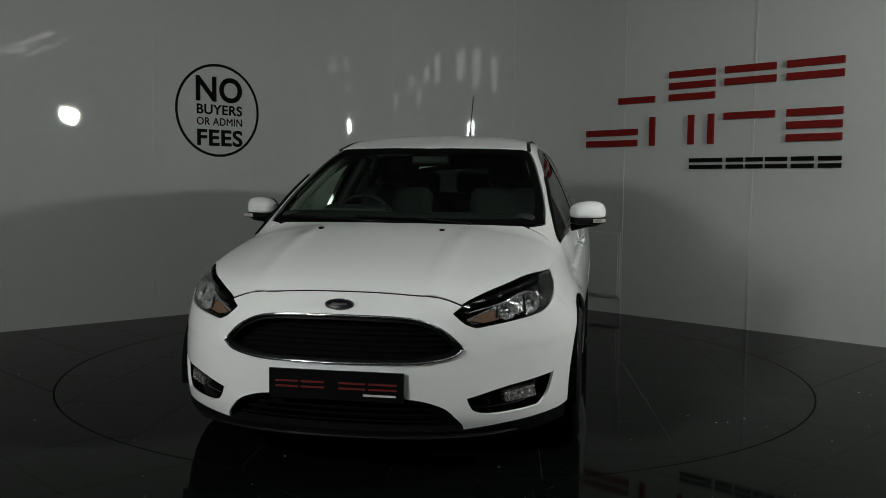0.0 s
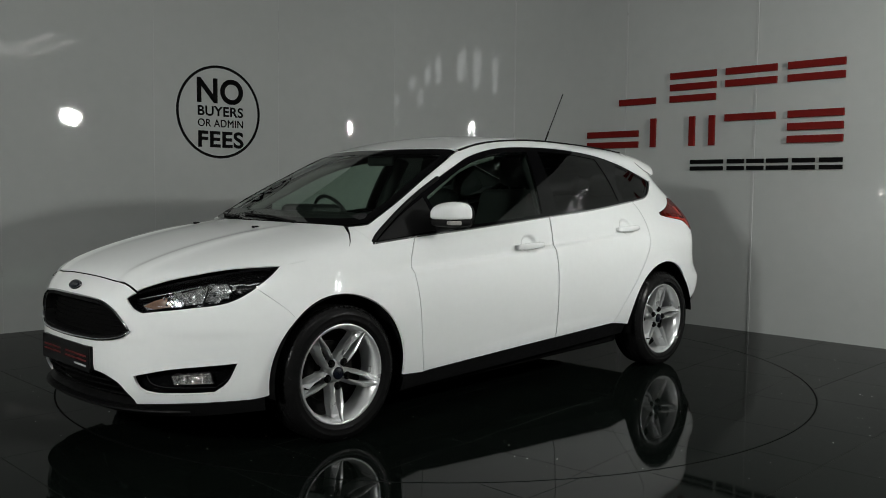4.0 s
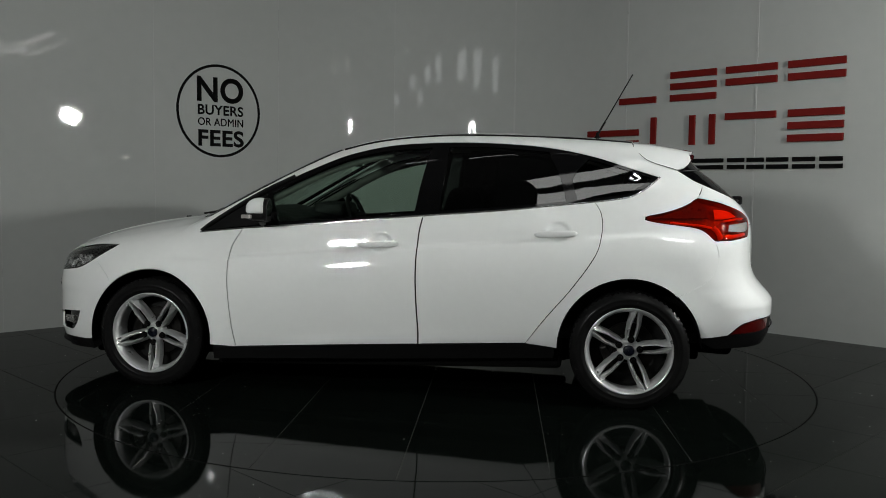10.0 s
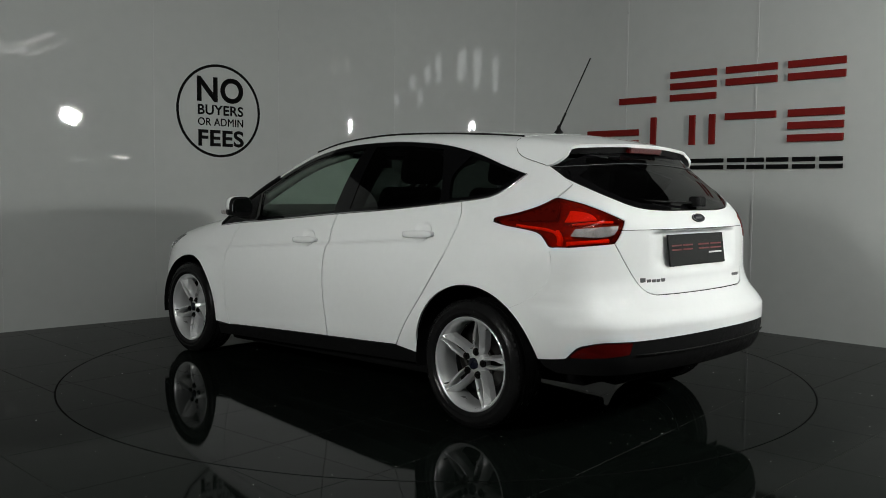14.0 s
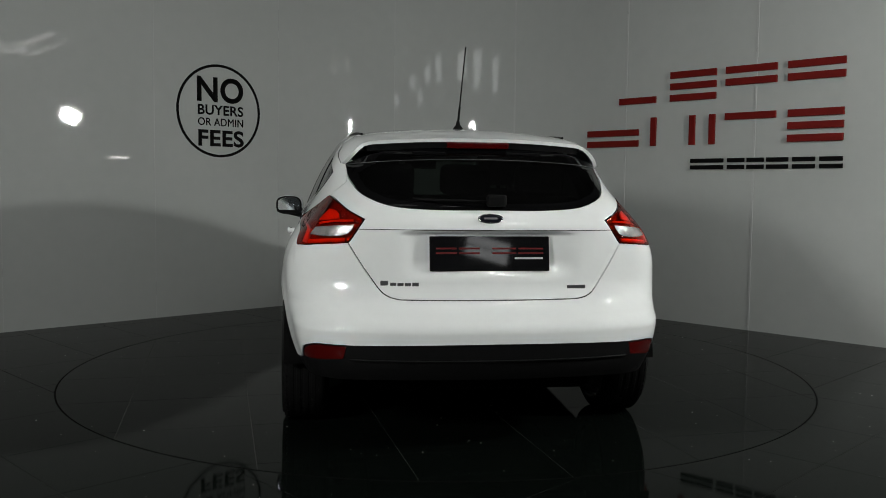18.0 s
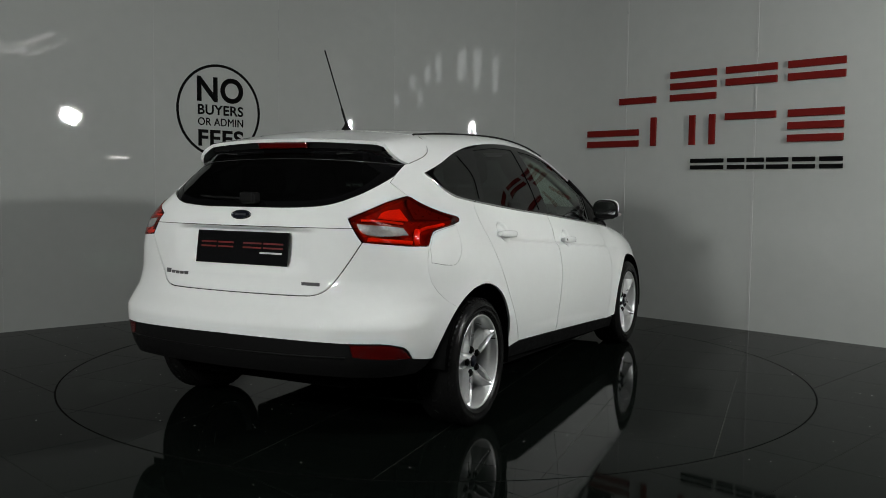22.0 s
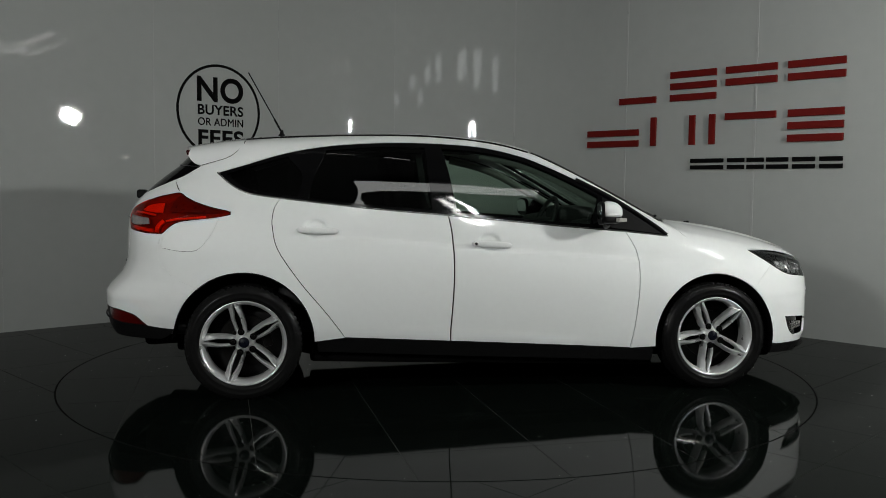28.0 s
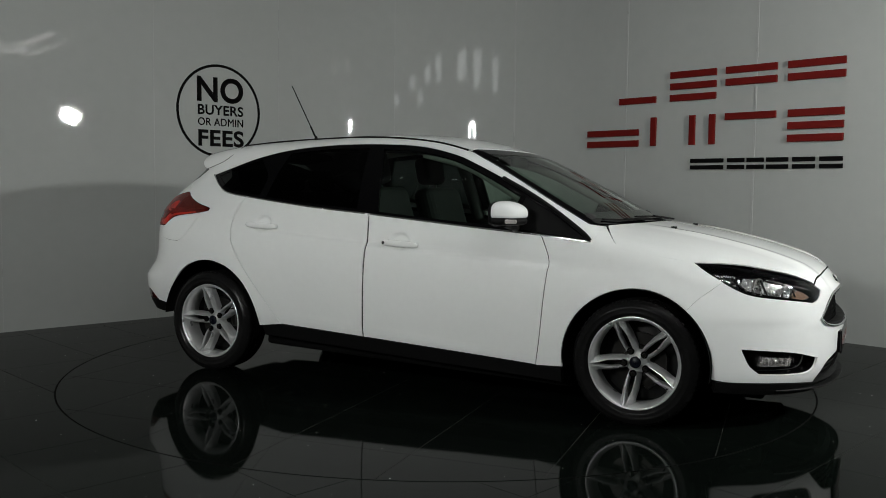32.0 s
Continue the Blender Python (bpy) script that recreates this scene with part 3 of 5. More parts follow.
def body_side_top(x, y, z):
    y = np.abs(y)
    slope = (SPINE(x + 0.01) - SPINE(x - 0.01)) / 0.02
    q = np.clip((x - 0.95) / 0.35, 0, 1)
    bow = y * y * (1 - q) + (0.45 * y ** 2 + 0.95 * y ** 4) * q
    top = (z - (SPINE(x) - CROWN(x) * bow)) / np.sqrt(1 + slope * slope)
    crease = 0.010 * np.exp(-((y - 0.36 - (1.6 - x) * 0.03) / 0.042) ** 2) * np.clip((x - 1.2) / 0.3, 0, 1)
    return y - side_width(x, z), top - crease


def body_form(x, y, z):
    side, top = body_side_top(x, y, z)
    y = np.abs(y)
    sweep = np.clip((y - 0.36) / 0.16, 0, 1)
    step = np.clip((0.512 + 0.09 * (y - 0.47) - z) / 0.030, 0, 1)
    tuck = 0.005 * sweep * sweep * (3 - 2 * sweep) * step * step * (3 - 2 * step) * np.clip((z - 0.27) / 0.16, 0, 1)
    front = x - (NOSE(z) - 0.25 * y ** 2 - 0.55 * y ** 4 - tuck)
    slope = (TAIL(z + 0.01) - TAIL(z - 0.01)) / 0.02
    ease = lambda q: np.clip(q, 0, 1) ** 2 * (3 - 2 * np.clip(q, 0, 1))
    dent = 0.036 * ease((0.42 - y) / 0.17) * ease((0.955 - z) / 0.016) * ease((z - 0.74) / 0.09)
    rear = ((TAIL(z) + dent + 0.17 * y ** 2 + 0.20 * y ** 4) - x) / np.sqrt(1 + slope * slope)
    round_side = smax(smax(side, front, 0.16), rear, 0.14)
    return smax(round_side, top, 0.075)


def spoiler_form(x, y, z):
    side, top = body_side_top(x, y, z)
    return smax(side, top, 0.075)


def ray_surface(form, origin, way, near, far):
    """Where rays from near to far along way enter the form."""
    a, b = np.full(len(origin), near), np.full(len(origin), far)
    for _ in range(34):
        m = (a + b) / 2
        p = origin + way * m[:, None]
        out = form(p[:, 0], p[:, 1], p[:, 2]) > 0
        a, b = np.where(out, m, a), np.where(out, b, m)
    return origin + way * a[:, None]


class Side:
    """Seen from the left side: (x, z)."""
    def flat(self, p):
        return p[:, [0, 2]]

    def lift(self, q, form):
        o = np.stack([q[:, 0], np.full(len(q), 1.25), q[:, 1]], 1)
        return ray_surface(form, o, np.tile((0.0, -1.0, 0.0), (len(q), 1)), 0.0, 1.25)


class Top:
    def flat(self, p):
        return p[:, [0, 1]]

    def lift(self, q, form):
        o = np.stack([q[:, 0], q[:, 1], np.full(len(q), 1.8)], 1)
        return ray_surface(form, o, np.tile((0.0, 0.0, -1.0), (len(q), 1)), 0.0, 1.6)


class Round:
    """Seen from all round an upright axis at x = xc: (angle times 0.9, z)."""
    def __init__(self, xc, way):
        self.xc, self.way = xc, way

    def flat(self, p):
        return np.stack([0.9 * np.arctan2(p[:, 1], (p[:, 0] - self.xc) * self.way), p[:, 2]], 1)

    def lift(self, q, form):
        a = q[:, 0] / 0.9
        d = np.stack([np.cos(a) * self.way, np.sin(a), np.zeros(len(q))], 1)
        o = np.stack([np.full(len(q), self.xc), np.zeros(len(q)), q[:, 1]], 1) + d * 1.7
        return ray_surface(form, o, -d, 0.0, 1.7)


SIDE, TOP, FRONT, REAR = Side(), Top(), Round(1.10, 1.0), Round(-1.10, -1.0)


def L(*pts):
    """Points of the left side from (x, z) pairs."""
    return SIDE.lift(np.array(pts, float), body_form)


def T(*pts):
    return TOP.lift(np.array(pts, float), body_form)


def along_x(pts, way, form):
    q = np.array(pts, float)
    o = np.stack([np.full(len(q), 2.6 * way), q[:, 0], q[:, 1]], 1)
    return ray_surface(form, o, np.tile((-float(way), 0.0, 0.0), (len(q), 1)), 0.0, 2.6)


def F(*pts):
    """Points of the nose from (y, z) pairs."""
    return along_x(pts, 1, body_form)


def R(*pts):
    """Points of the tail from (y, z) pairs."""
    return along_x(pts, -1, body_form)


def outline(*lines):
    """A closed outline out of smooth lines, with corners where they meet."""
    pts = np.vstack([smooth_path(l) for l in lines])
    keep = [0]
    for i in range(1, len(pts)):
        if np.linalg.norm(pts[i] - pts[keep[-1]]) > 0.004:
            keep.append(i)
    if np.linalg.norm(pts[keep[-1]] - pts[0]) < 0.004:
        keep.pop()
    return pts[keep]


def mirrored(half):
    """A closed outline from its left half, which runs from the middle to the middle."""
    other = half[::-1].copy()
    other[:, 1] *= -1
    both = np.vstack([half, other])
    keep = [i for i in range(len(both)) if np.linalg.norm(both[i] - both[i - 1]) > 0.003]
    return both[keep]


def inside(pts, poly):
    x, y, hit = pts[:, 0], pts[:, 1], np.zeros(len(pts), bool)
    for i in range(len(poly)):
        (x0, y0), (x1, y1) = poly[i - 1], poly[i]
        if y0 != y1:
            hit ^= ((y0 > y) != (y1 > y)) & (x < (x1 - x0) * (y - y0) / (y1 - y0) + x0)
    return hit


def shrink(poly, d):
    """An outline moved inwards by d."""
    area2 = np.sum(poly[:, 0] * np.roll(poly[:, 1], -1) - np.roll(poly[:, 0], -1) * poly[:, 1])
    t = np.roll(poly, -1, 0) - np.roll(poly, 1, 0)
    t /= np.linalg.norm(t, axis=1)[:, None] + 1e-9
    n = np.stack([-t[:, 1], t[:, 0]], 1) * (1 if area2 > 0 else -1)
    return poly + n * d


def edge_distance(pts, poly):
    best = np.full(len(pts), 9.0)
    for i in range(len(poly)):
        a, b = poly[i - 1], poly[i]
        ab = b - a
        t = np.clip(((pts - a) @ ab) / (ab @ ab + 1e-12), 0, 1)
        best = np.minimum(best, np.linalg.norm(pts - a - t[:, None] * ab, axis=1))
    return best


def normals_of(form, p):
    e = 0.003
    g = np.stack([form(p[:, 0] + e, p[:, 1], p[:, 2]) - form(p[:, 0] - e, p[:, 1], p[:, 2]),
                  form(p[:, 0], p[:, 1] + e, p[:, 2]) - form(p[:, 0], p[:, 1] - e, p[:, 2]),
                  form(p[:, 0], p[:, 1], p[:, 2] + e) - form(p[:, 0], p[:, 1], p[:, 2] - e)], 1)
    return g / (np.linalg.norm(g, axis=1)[:, None] + 1e-9)


def panel_mesh(name, proj, rim, holes=(), gap=0.002, depth=0.012, sink=0.0, res=0.03, form=None, mirror=False):
    """A sheet on the body inside an outline of 3D points, with a turned-in flange all round."""
    form = form or body_form
    poly = shrink(proj.flat(rim), gap)
    cuts = [shrink(proj.flat(h), -gap) for h in holes]
    lo, hi = poly.min(0), poly.max(0)
    gx, gy = np.meshgrid(np.arange(lo[0], hi[0], res), np.arange(lo[1], hi[1], res))
    gx[::2] += res / 2
    g = np.stack([gx.ravel(), gy.ravel()], 1)
    ok = inside(g, poly) & (edge_distance(g, poly) > res * 0.5)
    for c in cuts:
        ok &= ~inside(g, c) & (edge_distance(g, c) > res * 0.5)
    loops, edges, start = [poly] + cuts, [], 0
    for l in loops:
        edges += [(start + i, start + (i + 1) % len(l)) for i in range(len(l))]
        start += len(l)
    allp = np.vstack(loops + [g[ok]])
    vs, _, fs, *_ = delaunay_2d_cdt([Vector(p) for p in allp], edges, [], 0, 1e-5)
    v2 = np.array([v[:] for v in vs])
    tri = np.array([f for f in fs if len(f) == 3])
    mid = v2[tri].mean(1)
    keep = inside(mid, poly)
    for c in cuts:
        keep &= ~inside(mid, c)
    tri = tri[keep]
    used = np.unique(tri)
    back = np.full(len(v2), -1)
    back[used] = np.arange(len(used))
    tri, v2 = back[tri], v2[used]
    p = proj.lift(v2, form)
    n = normals_of(form, p)
    p = p - n * sink
    fn = np.cross(p[tri[:, 1]] - p[tri[:, 0]], p[tri[:, 2]] - p[tri[:, 0]])
    flip = np.sum(fn * n[tri].mean(1), 1) < 0
    tri[flip] = tri[flip][:, [0, 2, 1]]
    count = {}
    for a, b, c in tri:
        for e in ((a, b), (b, c), (c, a)):
            count[e] = 1
    border = [e for e in count if (e[1], e[0]) not in count]
    bv = sorted({i for e in border for i in e})
    low = {i: len(p) + k for k, i in enumerate(bv)}
    verts = np.vstack([p, p[bv] - n[bv] * depth]) if bv else p
    faces = [tuple(f) for f in tri] + [(b, a, low[a], low[b]) for a, b in border]
    if mirror:
        verts = verts * (1, -1, 1)
        n = n * (1, -1, 1)
        faces = [f[::-1] for f in faces]
    me = bpy.data.meshes.new(name)
    me.from_pydata(verts.tolist(), [], faces)
    for q in me.polygons:
        q.use_smooth = True
    custom = []
    for q in me.polygons:
        if len(q.vertices) == 3:
            custom += [tuple(n[v]) for v in q.vertices]
        else:
            custom += [tuple(q.normal)] * 4
    me.normals_split_custom_set(custom)
    return me


def panel(name, proj, rim, mat, parent, holes=(), label="", **kw):
    return link(name, panel_mesh(name, proj, rim, holes, **kw), mat, parent, label)


def strip(pts, r, mat, name, parent, lift=0.0, closed=False, label="", flat=1.0, mirror=False, form=None):
    """A thin bar lying along a line on the body."""
    p = np.asarray(pts)
    p = p + normals_of(form or body_form, p) * lift
    if mirror:
        p = p * (1, -1, 1)
    return part(name, tube(p, r, 6, closed, flat), mat, parent, label, smooth=True)


def arc(ax, r, a0, a1, n=18, squash=1.0):
    """(x, z) pairs of a wheel arch from angle a0 to a1 in degrees; 0 is forwards, 90 up."""
    return [(ax + r * math.cos(radians(a)), HUB_Z + r * squash * math.sin(radians(a))) for a in np.linspace(a0, a1, n)]


def grip(m, sgn):
    """A door handle: a bar with round ends, bowed outwards and flatter below."""
    bm, rings = bmesh.new(), []
    for u in np.linspace(-1, 1, 25):
        end = max(1 - abs(float(u)) ** 9, 0.0) ** 0.5
        high, deep = 0.0178 * (0.88 + 0.12 * (1 - u * u)) * max(end, 0.05), 0.0105 * max(end, 0.05)
        bow = sgn * (0.006 * (1 - u * u) - 0.003)
        ring = []
        for k in range(18):
            a = 2 * math.pi * k / 18
            c, d = math.cos(a), math.sin(a)
            q = (abs(c) ** 2.6 + abs(d) ** 2.6) ** (-1 / 2.6)
            ring.append(bm.verts.new(m @ Vector((0.113 * float(u), bow + c * q * deep, d * q * high))))
        rings.append(ring)
    for a, b in zip(rings, rings[1:]):
        for k in range(18):
            bm.faces.new((a[k], a[(k + 1) % 18], b[(k + 1) % 18], b[k]))
    bm.faces.new(rings[0])
    bm.faces.new(rings[-1])
    return bm


car = tagged(new("car"), "white five-door hatchback with silver alloy wheels on the turntable", "car")

# lines that neighbouring panels share
ARCH_F = arc(AXLE, 0.362, 188, -7, 26)
ARCH_R = arc(-AXLE, 0.372, 0, 169, 26, 1.02)
DOOR_F = [(0.82, 0.245), (0.842, 0.38), (0.86, 0.56), (0.868, 0.70), (0.867, 0.775), (0.845, 0.835), (0.808, 0.902)]
DOOR_B = [(-0.212, 0.298), (-0.214, 0.36), (-0.208, 0.46), (-0.200, 0.64), (-0.201, 0.80), (-0.207, 0.90), (-0.222, 0.988)]
DOOR_R = [(-1.135, 1.073), (-1.165, 1.03), (-1.178, 0.97), (-1.175, 0.91), (-1.145, 0.80), (-1.03, 0.63), (-0.89, 0.46), (-0.79, 0.325)]
SILL_Z = curve((-1.0, 0.333), (-0.78, 0.322), (0.35, 0.270), (0.94, 0.240), (1.1, 0.236))
BELT_FRONT = [(1.065, 0.876), (0.94, 0.889), (0.808, 0.902)]
BELT_MID = [(0.808, 0.902), (0.5, 0.926), (0.24, 0.948), (-0.222, 0.988)]
BELT_REAR = [(-0.222, 0.988), (-0.67, 1.024), (-1.135, 1.073)]
BELT_END = [(-1.135, 1.073), (-1.25, 1.088), (-1.325, 1.104), (-1.40, 1.145), (-1.475, 1.208)]
DLO_TOP = [(-1.475, 1.208), (-1.33, 1.252), (-1.12, 1.318), (-0.87, 1.367), (-0.55, 1.392), (-0.24, 1.392), (0.01, 1.374), (0.23, 1.326), (0.38, 1.268), (0.54, 1.196), (0.70, 1.117), (0.85, 1.031), (1.01, 0.925), (1.065, 0.876)]
DITCH = T((1.035, 0.702), (0.85, 0.688), (0.6, 0.640), (0.4, 0.595), (0.28, 0.562), (0.08, 0.542), (-0.2, 0.530), (-0.5, 0.527), (-1.0, 0.522), (-1.33, 0.510))
V = lambda *pts: np.array(pts, float)
HOOD_START = V((1.10, 0.60, 0.95))
SPOIL_EDGE = V((-1.337, 0.568, 1.371), (-1.376, 0.613, 1.325), (-1.43, 0.629, 1.289), (-1.56, 0.621, 1.249))
GATE_SIDE = V((-1.56, 0.621, 1.249), (-1.64, 0.612, 1.200), (-1.70, 0.603, 1.160))
GATE_NICK = V((-1.70, 0.603, 1.160), (-1.685, 0.644, 1.127), (-1.668, 0.677, 1.100))
LAMP_TOP = V((-1.668, 0.677, 1.100), (-1.61, 0.720, 1.062), (-1.51, 0.765, 1.026), (-1.394, 0.798, 1.001))
LAMP_LOW = V((-1.394, 0.8025, 0.983), (-1.47, 0.807, 0.969), (-1.575, 0.806, 0.958), (-1.66, 0.806, 0.945), (-1.70, 0.812, 0.925), (-1.745, 0.825, 0.881))
BUMP_R = [(-1.745, 0.881), (-1.765, 0.80), (-1.745, 0.72), (-1.68, 0.655), (-1.5631, 0.5957)]
HOOD_SIDE = V((1.10, 0.60, 0.95), (1.145, 0.70, 0.912), (1.20, 0.765, 0.862), (1.30, 0.775, 0.835), (1.45, 0.768, 0.812), (1.567, 0.757, 0.797))
HEAD_LOW = V((1.567, 0.757, 0.797), (1.63, 0.785, 0.757), (1.708, 0.787, 0.711))
HEAD_LOW2 = V((1.708, 0.787, 0.711), (1.78, 0.770, 0.672), (1.849, 0.740, 0.648), (1.966, 0.661, 0.632), (2.041, 0.582, 0.620), (2.085, 0.515, 0.609))
HEAD_NOSE = V((2.085, 0.515, 0.609), (2.104, 0.472, 0.625), (2.108, 0.425, 0.665))
HEAD_TOP = V((2.108, 0.425, 0.665), (2.077, 0.457, 0.692), (2.007, 0.533, 0.723), (1.904, 0.609, 0.752), (1.758, 0.680, 0.779), (1.65, 0.730, 0.792), (1.567, 0.757, 0.797))
BUMP_F = [(1.708, 0.711), (1.609, 0.628), (1.5634, 0.5765)]
i_f = int(np.argmin([math.hypot(x - 1.5634, z - 0.5765) for x, z in ARCH_F]))
ARCH_FENDER, ARCH_NOSE = ARCH_F[:i_f] + [(1.5634, 0.5765)], [(1.5634, 0.5765)] + ARCH_F[i_f + 1:]
i_r = int(np.argmin([math.hypot(x + 1.5631, z - 0.5957) for x, z in ARCH_R]))
ARCH_QUARTER, ARCH_TAIL = ARCH_R[:i_r] + [(-1.5631, 0.5957)], [(-1.5631, 0.5957)] + ARCH_R[i_r + 1:]

FUEL = outline(L((-1.452, 0.966), (-1.575, 0.951), (-1.66, 0.937), (-1.70, 0.915), (-1.738, 0.871)), L((-1.738, 0.871), (-1.745, 0.81)), L((-1.745, 0.81), (-1.66, 0.795), (-1.585, 0.793), (-1.54, 0.815), (-1.49, 0.88), (-1.452, 0.966)))
fender = outline(L(*ARCH_FENDER), L(*BUMP_F[::-1]), HEAD_LOW[::-1], HOOD_SIDE[::-1], np.vstack([HOOD_START, L((1.065, 0.876))]), L(*BELT_FRONT), L(*DOOR_F[::-1]), L((0.82, 0.245), ARCH_F[0]))
door_front = outline(L(*DOOR_F), L(*BELT_MID), L(*DOOR_B[::-1]), L((-0.212, 0.298), (0.35, 0.270), (0.82, 0.245)))
door_rear = outline(L(*DOOR_B), L(*BELT_REAR), L(*DOOR_R), L((-0.79, 0.325), (-0.212, 0.298)))
quarter = outline(L(*DOOR_R[::-1]), L(*BELT_END), L(*DLO_TOP), np.vstack([L((1.065, 0.876)), HOOD_START]), np.vstack([HOOD_START, DITCH[:1]]), DITCH, np.vstack([DITCH[-1:], SPOIL_EDGE[:1]]), SPOIL_EDGE, GATE_SIDE, GATE_NICK,
                  LAMP_TOP, LAMP_LOW, L(*BUMP_R), L(*ARCH_QUARTER[::-1]), L(ARCH_R[0], (-0.79, 0.325)))
dlo = outline(L(*BELT_FRONT), L(*BELT_MID), L(*BELT_REAR), L(*BELT_END), L(*DLO_TOP))
glass_f = outline(L((0.60, 0.945), (0.24, 0.968), (-0.17, 1.004)), L((-0.17, 1.004), (-0.20, 1.20), (-0.235, 1.362)), L((-0.235, 1.362), (0.0, 1.345), (0.2, 1.305), (0.36, 1.245), (0.52, 1.170), (0.66, 1.098)), L((0.66, 1.098), (0.60, 0.945)))
sail_f = outline(L((1.035, 0.889), (0.94, 0.899), (0.64, 0.935)), L((0.64, 0.935), (0.69, 1.095)), L((0.69, 1.095), (0.85, 1.010), (1.00, 0.912), (1.035, 0.889)))
glass_r = outline(L((-0.31, 1.018), (-0.67, 1.044), (-0.985, 1.076)), L((-0.985, 1.076), (-0.95, 1.20), (-0.885, 1.340)), L((-0.885, 1.340), (-0.6, 1.364), (-0.335, 1.366)), L((-0.335, 1.366), (-0.31, 1.018)))
glass_q = outline(L((-1.045, 1.085), (-1.20, 1.103), (-1.31, 1.122), (-1.43, 1.203)), L((-1.43, 1.203), (-1.28, 1.250), (-1.10, 1.303)), L((-1.10, 1.303), (-1.02, 1.20), (-1.045, 1.085)))
sill_rim = outline(L(*[(x, float(SILL_Z(x)) - 0.002) for x in np.linspace(0.955, -0.945, 12)]), L((-0.945, 0.331), (-0.935, 0.24)), L((-0.935, 0.24), (0.0, 0.20), (0.955, 0.165)), L((0.955, 0.165), (0.955, 0.237)))
under_f = outline(L(ARCH_F[0], (0.82, 0.245)), L((0.82, 0.245), (-0.79, 0.325)), L((-0.79, 0.325), ARCH_R[0]), L(*ARCH_R[:i_r]), L((-1.5631, 0.5957), (-1.70, 0.87), (-1.40, 1.0), (-1.32, 1.06)), L((-1.32, 1.06), (-0.67, 0.99), (0.24, 0.92), (0.9, 0.86), (1.5, 0.775)), L((1.5, 0.775), (1.66, 0.66)), L(*ARCH_F[::-1][len(ARCH_F) - i_f:]))

for mirror in (False, True):
    panel("front_fender", SIDE, fender, WHITE, car, mirror=mirror, gap=0.0005)
    door = panel("front_door", SIDE, door_front, WHITE, car, mirror=mirror, gap=0.0042, depth=0.006, res=0.012)
    rdoor = panel("rear_door", SIDE, door_rear, WHITE, car, mirror=mirror, gap=0.0038, depth=0.006, res=0.012)
    panel("rear_quarter", SIDE, quarter, WHITE, car, holes=[FUEL] if mirror else [], mirror=mirror, gap=0.0005)
    if mirror:
        panel("fuel_flap", SIDE, FUEL, WHITE, car, mirror=True, gap=0.0014, depth=0.006)
    frame_ = panel("window_frame", SIDE, dlo, GLOSSBLACK, car, holes=[glass_f, glass_r, glass_q], mirror=mirror, sink=0.003, gap=0.001, depth=0.02, label="gloss black window surround")
    panel("front_side_window", SIDE, glass_f, GLASS, car, mirror=mirror, sink=0.006, gap=-0.004, depth=0.004)
    panel("mirror_sail", SIDE, sail_f, BLACK, frame_, mirror=mirror, sink=-0.0005, gap=0.0, depth=0.008, label="matt black mirror sail")
    panel("rear_side_window", SIDE, glass_r, PRIVACY, car, mirror=mirror, sink=0.006, gap=-0.004, depth=0.004)
    panel("quarter_window", SIDE, glass_q, PRIVACY, car, mirror=mirror, sink=0.006, gap=-0.004, depth=0.004)
    # added dark sheet behind the panels, so the shut gaps look shaded
    panel("inner_side", SIDE, under_f, SHELL, car, mirror=mirror, sink=0.02, gap=0.0, depth=0.0, res=0.06)
    panel("sill", SIDE, sill_rim, BLACK, car, mirror=mirror, sink=0.006, depth=0.03, label="black plastic sill")
    for seg in (BELT_FRONT, BELT_MID, BELT_REAR, BELT_END):
        strip(smooth_path(L(*seg)), 0.006, CHROME, "belt_strip", car, 0.0, mirror=mirror, label="thin chrome belt strip")
    strip(smooth_path(L((0.54, 1.196), (0.70, 1.117), (0.85, 1.031), (1.01, 0.925), (1.06, 0.882))), 0.0115, BLACK, "pillar_seal", car, 0.001, mirror=mirror)
    strip(smooth_path(DITCH[4:]), 0.0065, BLACK, "roof_strip", car, 0.002, mirror=mirror, label="black roof ditch moulding")
    # door handles
    for d, x0, x1, z in ((door, -0.098, 0.124, 0.832), (rdoor, -1.048, -0.826, 0.905)):
        base = (L((x1, z))[0] + L((x0, z))[0]) / 2
        yaw = (L((x1, z))[0] - L((x0, z))[0])
        sgn = -1 if mirror else 1
        m = Matrix.Translation((base[0], sgn * (base[1] + 0.027), base[2])) @ pose(0, 0, 0, 0, 2.3, sgn * math.degrees(math.atan2(yaw[1], yaw[0])))
        part("handle", grip(m, sgn), WHITE, d, smooth=True)
        for s in (-0.095, 0.095):
            part("handle_mount", box(bmesh.new(), 0.026, 0.024, 0.024, m @ Matrix.Translation((s, -sgn * 0.016, 0)), 0.008, 3), WHITE, d, smooth=True)
        part("handle_gap", rod(bmesh.new(), 0.0172, 0.0172, 0.0016, m @ Matrix.Translation((-0.064, -sgn * 0.001, 0)) @ pose(0, 0, 0, 0, 90, 0) @ Matrix.Diagonal((1.03, 0.62, 1, 1)), 20), SHELL, d, "dark split line")
        if d is door and mirror:
            part("lock_cylinder", rod(bmesh.new(), 0.008, 0.008, 0.004, m @ Matrix.Translation((-0.092, sgn * 0.0105, 0)) @ pose(0, 0, 0, 90, 0, 0), 14), CHROME, d)

